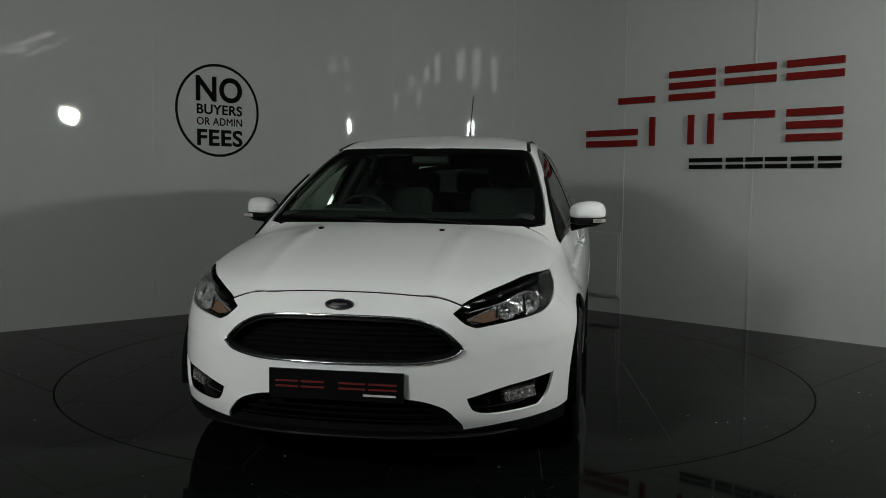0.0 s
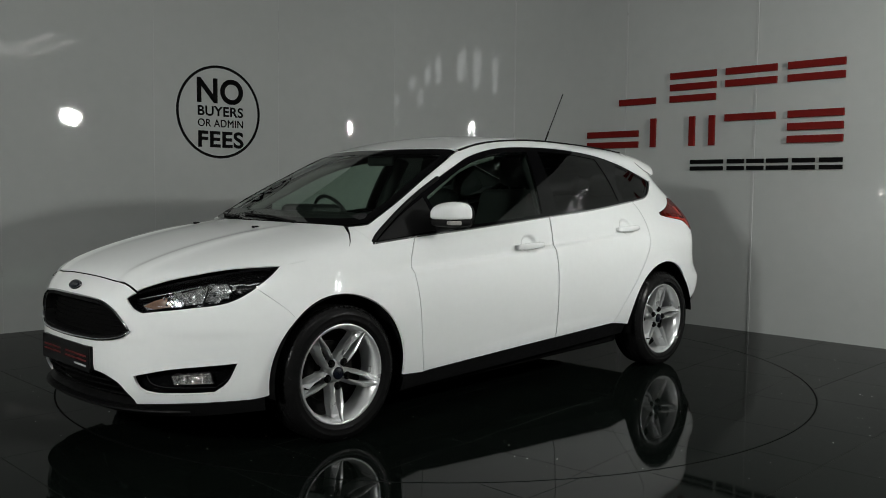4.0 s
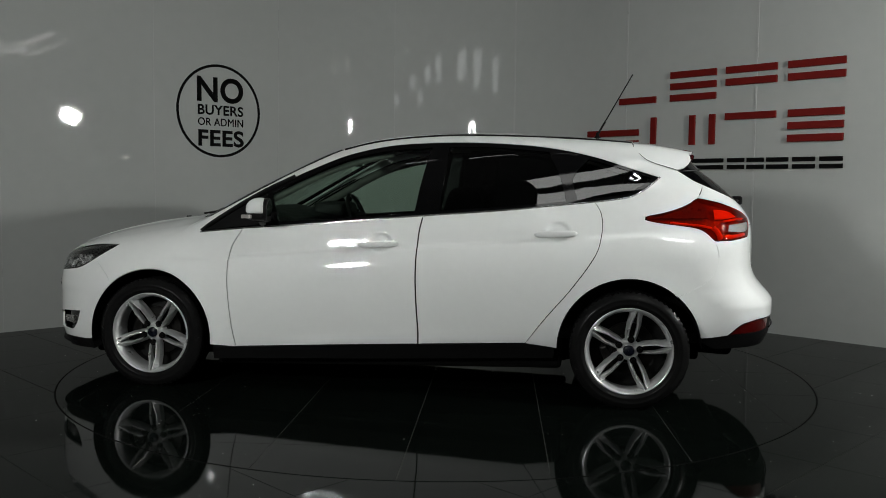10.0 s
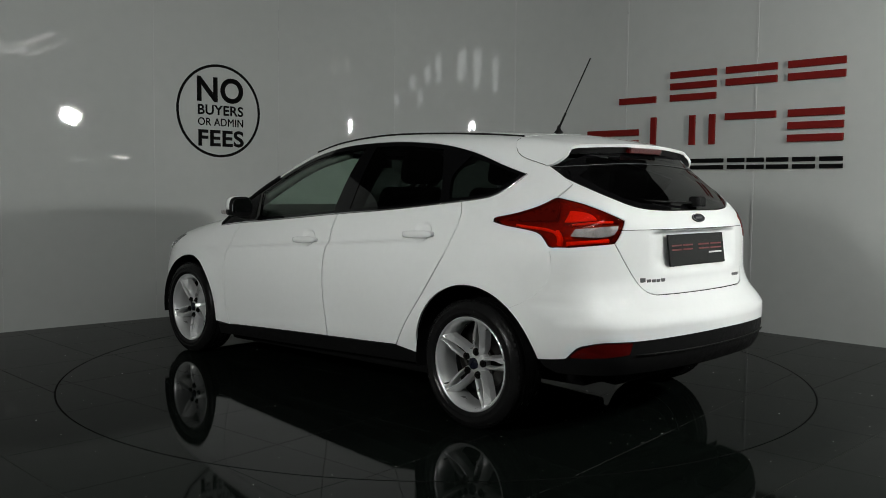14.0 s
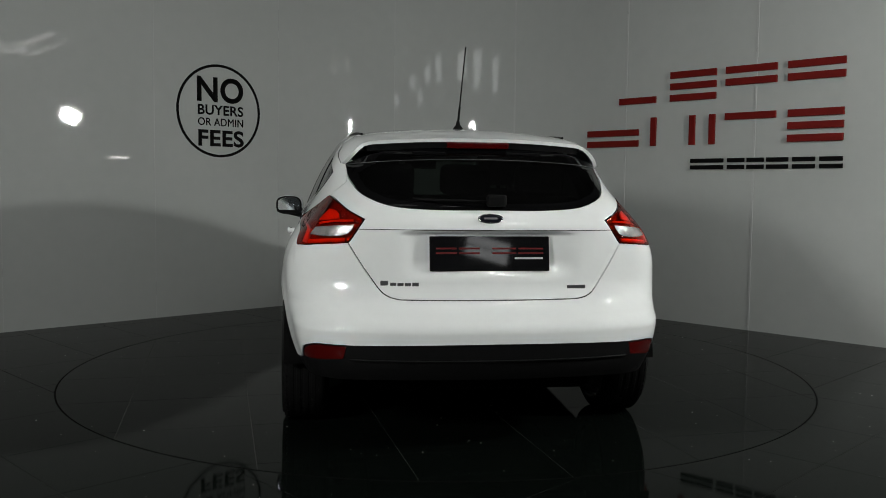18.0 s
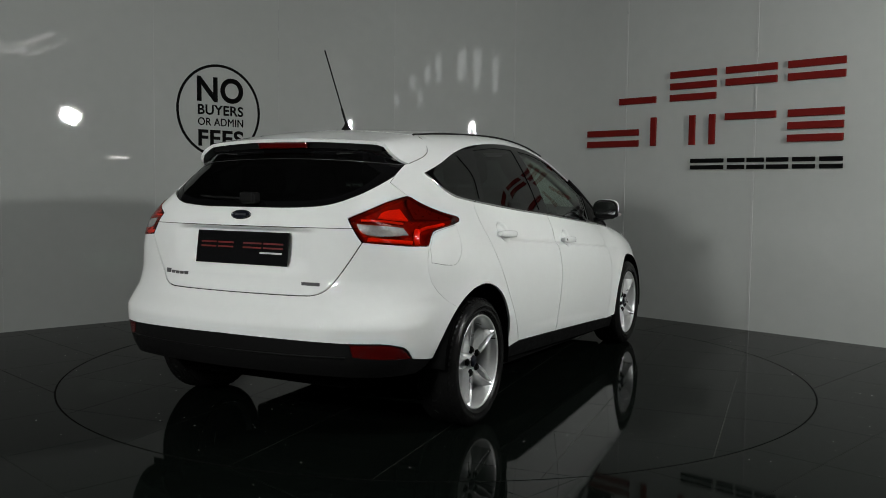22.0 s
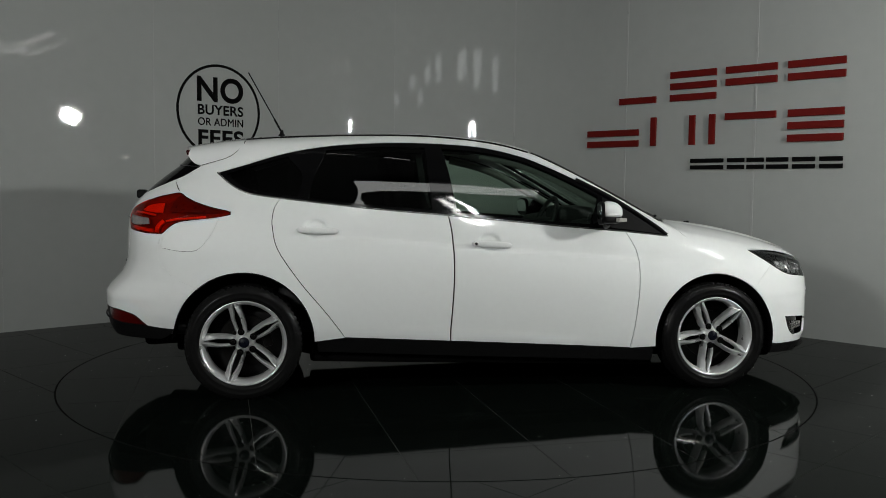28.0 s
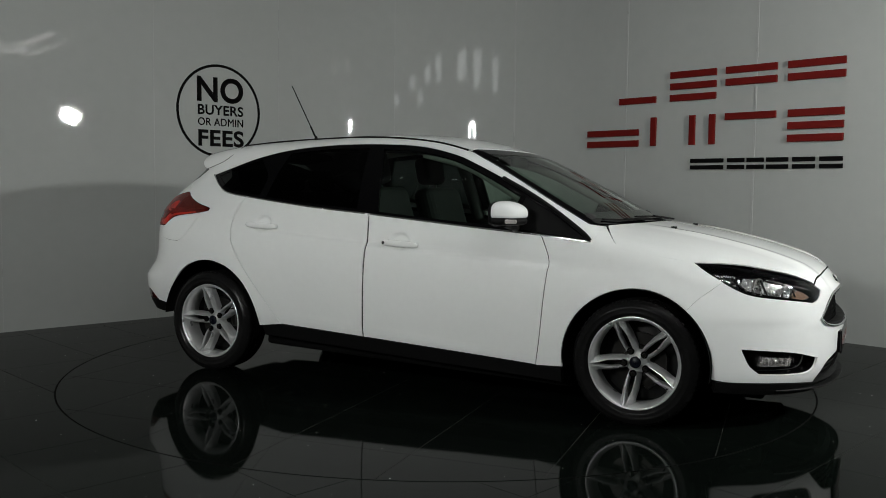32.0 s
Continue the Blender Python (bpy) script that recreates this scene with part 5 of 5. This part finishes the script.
lens_w = outline(V((-1.937, 0.576, 0.978), (-1.896, 0.666, 0.971), (-1.825, 0.742, 0.962)), V((-1.825, 0.742, 0.962), (-1.812, 0.762, 0.930)), V((-1.812, 0.762, 0.930), (-1.904, 0.675, 0.926), (-1.936, 0.602, 0.940), (-1.937, 0.576, 0.978)))
SHADE = outline(V((-1.668, 0.677, 1.095), (-1.61, 0.720, 1.056), (-1.51, 0.765, 1.020), (-1.44, 0.790, 1.000)), V((-1.44, 0.79, 1.0), (-1.60, 0.77, 1.000), (-1.72, 0.745, 1.005)), V((-1.72, 0.745, 1.005), (-1.70, 0.70, 1.06), (-1.668, 0.677, 1.095)))
PATCH_UP = outline(V((-1.765, 0.745, 1.000), (-1.82, 0.705, 1.004), (-1.880, 0.650, 1.012)), V((-1.880, 0.650, 1.012), (-1.86, 0.655, 1.032), (-1.82, 0.675, 1.046), (-1.765, 0.700, 1.050)), V((-1.765, 0.700, 1.050), (-1.765, 0.745, 1.000)))
GUIDES = (((-1.775, 0.790, 0.897), (-1.770, 0.782, 0.918), (-1.760, 0.778, 0.938), (-1.745, 0.778, 0.956)),
          ((-1.735, 0.783, 0.955), (-1.69, 0.793, 0.966), (-1.60, 0.803, 0.973), (-1.53, 0.805, 0.979)),
          ((-1.93, 0.590, 1.000), (-1.87, 0.670, 0.999), (-1.80, 0.735, 0.988)),
          ((-1.925, 0.620, 0.912), (-1.86, 0.720, 0.907), (-1.80, 0.775, 0.903)))
for s in (1, -1):
    whole = TAILLAMP * (1, s, 1)
    rim = eased(TAILLAMP, 0.012) * (1, s, 1)
    lamp = panel("tail_lamp", REAR, rim, LAMPBACK, car, sink=0.030, gap=0.002, depth=-0.028, res=0.016, label="red tail lamp cluster with clear reversing lens")
    panel("red_cover", REAR, rim, REDGLASS, lamp, holes=[lens_w * (1, s, 1)], sink=-0.003, gap=0.002, depth=0.006, res=0.02, label="red lamp cover")
    panel("reversing_lens", REAR, lens_w * (1, s, 1), LENS, lamp, sink=-0.002, gap=0.001, depth=0.012, res=0.012, label="clear reversing lens")
    panel("dark_insert", REAR, SHADE * (1, s, 1), BEHINDRED, lamp, sink=0.012, gap=0.0, depth=0.006, res=0.015, label="grey upper insert")
    panel("inner_reflector", REAR, PATCH_UP * (1, s, 1), LAMPWHITE, lamp, sink=0.014, gap=0.0, depth=0.006, res=0.012, label="bright inner reflector")
    for path, r in zip(GUIDES, (0.014, 0.007, 0.006, 0.010)):
        spots = REAR.lift(REAR.flat(smooth_path(V(*path))), body_form) * (1, s, 1)
        strip(spots, r, LAMPWHITE, "light_guide", lamp, -0.016, label="pale curved light guide")
    strip(smooth_path(V((-1.935, 0.560, 0.990), (-1.890, 0.655, 0.986), (-1.80, 0.735, 0.975))) * (1, s, 1), 0.0022, CHROME, "lamp_divider", lamp, -0.006)
    panel("lamp_gasket", REAR, whole, GLOSSBLACK, lamp, holes=[rim], sink=0.002, gap=0.001, depth=0.02, res=0.02, label="black lamp gasket")
    strip(rim, 0.0020, SHELL, "lamp_seal", lamp, -0.001, closed=True)
panel("inner_tail", REAR, mirrored(outline(R((0.0, 0.50), (0.6, 0.50)), R((0.6, 0.50), (0.62, 0.8), (0.60, 1.0)), R((0.60, 1.0), (0.3, 1.02), (0.0, 1.02)))), SHELL, car, sink=0.04, gap=0.0, depth=0.0, res=0.08)

# antenna
part("antenna_base", lathe([(0.001, 0.045), (0.008, 0.04), (0.013, 0.02), (0.026, 0.004), (0.028, -0.01)], 20, Matrix.Translation((-1.15, 0, 1.445))), BLACK, car, smooth=True)
part("antenna_mast", tube([(-1.155, 0, 1.48), (-1.19, 0, 1.545), (-1.352, 0, 1.835)], 0.0035, 8), BLACK, car, "thin black roof antenna")
part("antenna_sleeve", tube([(-1.152, 0, 1.475), (-1.195, 0, 1.553)], 0.0062, 8), BLACK, car)

# mirrors
def rounded(w, h, t, m):
    """A plate with round corners, thin along x."""
    bm = bmesh.new()
    sides = []
    for x, k in ((-t / 2, 0.97), (-t / 4, 1.0), (t / 2, 1.0)):
        ring = []
        for i in range(40):
            a = 2 * math.pi * i / 40
            c, d = math.cos(a), math.sin(a)
            q = k / (abs(c) ** 3 + abs(d) ** 3) ** (1 / 3)
            ring.append(bm.verts.new(m @ Vector((x, c * q * w / 2, d * q * h / 2))))
        sides.append(ring)
    for a, b in zip(sides, sides[1:]):
        for i in range(40):
            bm.faces.new((a[i], a[(i + 1) % 40], b[(i + 1) % 40], b[i]))
    bm.faces.new(sides[0])
    bm.faces.new(sides[-1])
    return bm


for s in (1, -1):
    mir = new("door_mirror")
    mir.parent = car
    mir.location = (0.66, 0.80 * s, 0.93)
    mir["label"] = "white door mirror with clear indicator"
    def shell(z0, up, down, wide):
        bm = bmesh.new()
        bmesh.ops.create_cube(bm, size=1.0)
        bmesh.ops.subdivide_edges(bm, edges=bm.edges[:], cuts=11, use_grid_fill=True)
        for v in bm.verts:
            d = v.co * 2
            d = d / (abs(d.x) ** 3.2 + abs(d.y) ** 3.2 + abs(d.z) ** 3.2) ** (1 / 3.2)
            h = d.z * (up * (1 - 0.30 * max(d.x, 0) ** 2 - 0.16 * max(-d.y, 0)) if d.z > 0 else down)
            v.co = Vector((d.x * (0.085 if d.x > 0 else 0.040) * wide - 0.028 * d.y, s * (0.100 + d.y * 0.094 * wide * (1 - 0.22 * max(d.x, 0))), z0 + h))
        return bm
    part("mirror_cap", shell(0.078, 0.068, 0.026, 1.0), WHITE, mir, smooth=True)
    part("mirror_shell", shell(0.046, 0.030, 0.026, 0.965), BLACK, mir, "black lower shell", smooth=True)
    part("mirror_base", tube([(0.02, 0.015 * s, 0.006), (0.012, 0.05 * s, 0.016), (0.0, 0.10 * s, 0.028), (0.0, 0.15 * s, 0.034)], 0.020, 10), BLACK, mir, smooth=True)
    part("indicator", box(bmesh.new(), 0.060, 0.118, 0.021, Matrix.Translation((0.036, 0.130 * s, 0.044)) @ pose(0, 0, 0, 0, 0, -22 * s), 0.006, 3), CLEAR, mir, "clear indicator lens")
    part("mirror_glass", rounded(0.158, 0.110, 0.004, Matrix.Translation((-0.051, 0.105 * s, 0.078)) @ pose(0, 0, 0, 0, -5, 10 * s)), CHROME, mir, "mirror glass")
    part("mirror_back", rounded(0.178, 0.128, 0.016, Matrix.Translation((-0.042, 0.105 * s, 0.078)) @ pose(0, 0, 0, 0, 0, 10 * s)), BLACK, mir)

# wipers
for pts in (((1.20, 0.34), (1.175, 0.05), (1.14, -0.22)), ((1.19, -0.20), (1.13, -0.42), (1.06, -0.58))):
    q = T(*pts)
    strip(smooth_path(q), 0.005, BLACK, "wiper_blade", car, 0.007, label="black windscreen wiper")
    strip(smooth_path(T((1.225, pts[0][1] + 0.02), pts[1])), 0.006, BLACK, "wiper_arm", car, 0.011)


# ---- wheels ----
def wheel(x, s, spin):
    w = new("wheel")
    w.parent = car
    w.matrix_basis = pose(x, 0.0, HUB_Z) @ pose(0, 0, 0, 0, spin, 0) @ (pose(0, 0, 0, -90, 0, 0) if s > 0 else pose(0, 0, 0, 90, 0, 0))
    w["label"] = "silver five-spoke alloy wheel with black tyre"
    tyre = [(0.222, 0.690), (0.235, 0.682), (0.262, 0.676), (0.290, 0.690), (0.302, 0.705), (0.306, 0.715)]
    prof = tyre + [(0.3065, 0.86)] + [(0.303, 0.872), (0.292, 0.884), (0.275, 0.8915), (0.270, 0.894), (0.266, 0.8925), (0.250, 0.891), (0.246, 0.8925), (0.242, 0.890), (0.232, 0.884), (0.224, 0.876)]
    part("tyre", lathe(prof, 96), RUBBER, w, "black rubber tyre", smooth=True)
    tread = bmesh.new()
    for k in range(4):
        h = 0.735 + k * 0.034
        ring = lathe([(0.3068, h), (0.3085, h + 0.004), (0.3085, h + 0.020), (0.3068, h + 0.024)], 96)
        me = bpy.data.meshes.new("t")
        ring.to_mesh(me)
        ring.free()
        tread.from_mesh(me)
    for k in range(64):
        box(tread, 0.010, 0.016, 0.016, pose(0, 0, 0, 0, 0, 360 / 64 * k) @ pose(0.2985, 0, 0.866, 0, 38, 0))
    part("tread", tread, RUBBER, w)
    part("rim", lathe([(0.214, 0.70), (0.205, 0.76), (0.200, 0.83), (0.207, 0.862), (0.214, 0.872), (0.219, 0.880), (0.226, 0.882), (0.2285, 0.876), (0.226, 0.866), (0.222, 0.69)], 96), SILVER, w, smooth=True)
    part("barrel", lathe([(0.05, 0.74), (0.12, 0.735), (0.13, 0.728), (0.203, 0.715), (0.206, 0.76), (0.204, 0.845)], 64), SHADEMETAL, w)
    part("brake_disc", lathe([(0.03, 0.79), (0.075, 0.79), (0.08, 0.775), (0.138, 0.775), (0.138, 0.755), (0.03, 0.755)], 48), STEEL, w, "bare steel brake disc", smooth=False)
    part("brake_caliper", box(bmesh.new(), 0.05, 0.13, 0.05, pose(0.115, 0, 0.77), 0.012), STEEL, w)
    part("hub", lathe([(0.001, 0.848), (0.030, 0.848), (0.033, 0.845), (0.037, 0.834), (0.048, 0.828), (0.056, 0.816), (0.060, 0.78)], 40), SILVER, w, smooth=True)
    part("centre_cap", lathe([(0.001, 0.859), (0.022, 0.857), (0.028, 0.853), (0.029, 0.846)], 28), BLUE, w, "dark blue centre cap", smooth=True)
    for k in range(5):
        turn = pose(0, 0, 0, 0, 0, 72 * k + 90)
        spoke = bmesh.new()
        for sd in (-1, 1):
            # radius, edge of the slot, ridge, outer foot, height of the ridge
            path = [(0.044, 0.0050, 0.0125, 0.029, 0.842), (0.068, 0.0100, 0.0180, 0.033, 0.847), (0.084, 0.0130, 0.0210, 0.035, 0.851), (0.138, 0.0135, 0.0220, 0.038, 0.861), (0.183, 0.0040, 0.0115, 0.035, 0.869), (0.202, 0.0020, 0.0085, 0.037, 0.873), (0.2205, 0.0018, 0.0080, 0.052, 0.879)]
            rings = []
            for r, slot, ridge, foot, h in path:
                sec = ((slot, -0.045), (slot + 0.001, -0.010), (ridge - 0.002, 0.0), (ridge + 0.001, -0.0005), (foot - 0.004, -0.030), (foot, -0.065))
                rings.append([spoke.verts.new(turn @ Vector((r, sd * a, h + b))) for a, b in sec])
            for a, b in zip(rings, rings[1:]):
                for i in range(6):
                    spoke.faces.new((a[i], a[(i + 1) % 6], b[(i + 1) % 6], b[i]))
            spoke.faces.new(rings[0])
            spoke.faces.new(rings[-1])
        part("spoke", spoke, SILVER, w)
        p = turn @ Vector((0.058, 0, 0.847))
        part("wheel_nut", rod(bmesh.new(), 0.0125, 0.0105, 0.020, Matrix.Translation(p), 6), STEEL, w, "dark wheel nut")
        # raised black disc that stands for the shade in the nut's pocket
        part("nut_shade_disc", lathe([(0.001, 0.0065), (0.0165, 0.0065), (0.0175, 0.0065), (0.0185, 0.0)], 16, Matrix.Translation(p - Vector((0, 0, 0.0055)))), SHELL, w)
    part("valve", rod(bmesh.new(), 0.004, 0.003, 0.03, pose(0.19, 0.04, 0.872), 8), BLACK, w)


wheel(AXLE, 1, 0)
wheel(-AXLE, 1, 25)
wheel(AXLE, -1, 47)
wheel(-AXLE, -1, -15)

# wheel wells and floor pan
for x, r, ends, back in ((AXLE, 0.357, (-10, 190), 0.17), (-AXLE, 0.366, (-10, 176), 0.33)):
    for s in (1, -1):
        bm = bmesh.new()
        ring = []
        for a in np.linspace(*ends, 30):
            c, z = x + r * math.cos(radians(a)), max(HUB_Z + r * math.sin(radians(a)), 0.17)
            ring.append((bm.verts.new((c, 0.50 * s, z)), bm.verts.new((c, 0.880 * s, z))))
        for a, b in zip(ring, ring[1:]):
            bm.faces.new((a[0], b[0], b[1], a[1]))
        low = [bm.verts.new((x + r * d, 0.50 * s, q)) for d, q in ((-0.98, back), (0.98, 0.17))]
        bm.faces.new([q[0] for q in ring] + low)
        part("wheel_well", bm, SHELL, car, smooth=True)
        part("suspension", rod(bmesh.new(), 0.03, 0.03, 0.5, pose(x, 0.5 * s, HUB_Z, 90, 0, 0), 12), SHELL, car)
pan = bmesh.new()
box(pan, 1.95, 1.52, 0.16, pose(0.0, 0, 0.230, 0, 1.6, 0), 0.02)
box(pan, 3.6, 1.0, 0.12, pose(0.08, 0, 0.218, 0, 1.5, 0), 0.02)
part("floor_pan", pan, SHELL, car)
# plain axle boxes, added unseen to block bright slivers of floor under the tail
part("rear_axle", box(bmesh.new(), 0.16, 1.30, 0.14, pose(-AXLE - 0.05, 0, 0.29), 0.04, 3), SHELL, car)
part("rear_axle_arm", box(bmesh.new(), 0.10, 1.34, 0.10, pose(-AXLE + 0.22, 0, 0.27), 0.03, 3), SHELL, car)
part("exhaust", tube([(-1.5, 0.35, 0.31), (-1.75, 0.45, 0.31), (-1.90, 0.48, 0.30)], 0.022, 12), SHELL, car, "dark exhaust tip", smooth=True)
# added dark box that hides the light floor behind the rear wheels
part("rear_undertray", box(bmesh.new(), 0.40, 1.0, 0.14, pose(-1.70, 0, 0.315, 0, -3, 0), 0.03, 3), SHELL, car)
part("silencer", box(bmesh.new(), 0.40, 0.5, 0.12, pose(-1.72, 0.1, 0.36), 0.05, 3), SHELL, car)

# ---- cabin ----
def cushion(sx, sy, sz, m, r):
    return box(bmesh.new(), sx, sy, sz, m, r, 4)


part("cabin_floor", box(bmesh.new(), 2.9, 1.40, 0.06, pose(-0.35, 0, 0.36), 0.02), CABIN, car)
part("headlining", box(bmesh.new(), 1.30, 0.90, 0.02, pose(-0.53, 0, 1.392, 0, 1.0, 0), 0.008), LINING, car)
dash = part("dashboard", box(bmesh.new(), 0.52, 1.36, 0.26, pose(0.80, 0, 0.86, 0, -8, 0), 0.07, 4), CABIN, car)
part("instrument_hood", box(bmesh.new(), 0.22, 0.36, 0.10, pose(0.60, -0.36, 0.99), 0.04, 3), CABIN, dash)
part("parcel_shelf", box(bmesh.new(), 0.40, 1.10, 0.03, pose(-1.52, 0, 1.02), 0.01), CABIN, car)
sw = part("steering_wheel", lathe([(0.170, -0.015), (0.182, 0.0), (0.170, 0.015), (0.158, 0.0), (0.170, -0.015)], 40, Matrix.Translation((0.44, -0.36, 0.93)) @ pose(0, 0, 0, 0, -68, 0)), CABIN, car, "black steering wheel", smooth=True)
part("wheel_boss", box(bmesh.new(), 0.05, 0.30, 0.08, Matrix.Translation((0.455, -0.36, 0.93)) @ pose(0, 0, 0, 0, -22, 0), 0.02, 3), CABIN, sw)
for y in (0.37, -0.37):
    seat = new("front_seat")
    seat.parent = car
    seat.location = (-0.10, y, 0.38)
    seat["label"] = "dark cloth front seat with headrest"
    part("seat_base", cushion(0.50, 0.50, 0.16, pose(0.10, 0, 0.14, 0, -8, 0), 0.05), FABRIC, seat, smooth=False)
    part("backrest", cushion(0.15, 0.48, 0.62, pose(-0.22, 0, 0.46, 0, -17, 0), 0.06), FABRIC, seat)
    part("headrest", cushion(0.11, 0.27, 0.19, pose(-0.355, 0, 0.875, 0, -12, 0), 0.045), FABRIC, seat)
    for d in (-0.06, 0.06):
        part("headrest_post", rod(bmesh.new(), 0.006, 0.006, 0.16, pose(-0.335, d, 0.76, 0, -14, 0), 10), CHROME, seat, "chrome post")
bench = new("rear_seat")
bench.parent = car
bench.location = (-0.95, 0, 0.38)
part("bench_base", cushion(0.50, 1.24, 0.18, pose(0.05, 0, 0.16, 0, -8, 0), 0.05), FABRIC, bench)
part("bench_back", cushion(0.16, 1.24, 0.56, pose(-0.30, 0, 0.45, 0, -20, 0), 0.06), FABRIC, bench)
for y in (-0.38, 0.0, 0.38):
    part("headrest", cushion(0.09, 0.25, 0.15, pose(-0.42, y, 0.80, 0, -12, 0), 0.035), FABRIC, bench)
for s in (1, -1):
    strip(smooth_path(L((0.95, 0.96), (0.6, 1.15), (0.3, 1.30), (0.0, 1.38))), 0.028, LINING, "pillar_trim", car, -0.06, mirror=s < 0)
    strip(smooth_path(L((-0.25, 0.95), (-0.28, 1.15), (-0.30, 1.38))), 0.045, CABIN, "pillar_trim", car, -0.07, mirror=s < 0)
    panel("door_card", SIDE, outline(L((0.86, 0.88), (-1.0, 1.02)), L((-1.0, 1.02), (-0.9, 0.45)), L((-0.9, 0.45), (0.8, 0.38)), L((0.8, 0.38), (0.86, 0.88))), CABIN, car, mirror=s < 0, sink=0.08, gap=0.0, depth=0.0, res=0.1)
part("rear_view_mirror", box(bmesh.new(), 0.03, 0.22, 0.06, pose(0.36, 0, 1.30), 0.014, 3), CABIN, car)


# ---- what moves: the turntable with the car on it ----
TURN = ((0, -100.36), (4, -135.92), (8, -171.51), (12, -207.44), (16, -243.37), (20, -279.56), (24, -315.37), (28, -351.62), (32, -387.29))


def motions():
    angle = curve(*TURN)
    rows = [(t, pose(0, 0, 0, 0, 0, float(angle(t)))) for t in range(0, 33, 2)]
    walk(turntable, rows)
    walk(car, [(t, m @ pose(OX, OY, 0)) for t, m in rows])


motions()
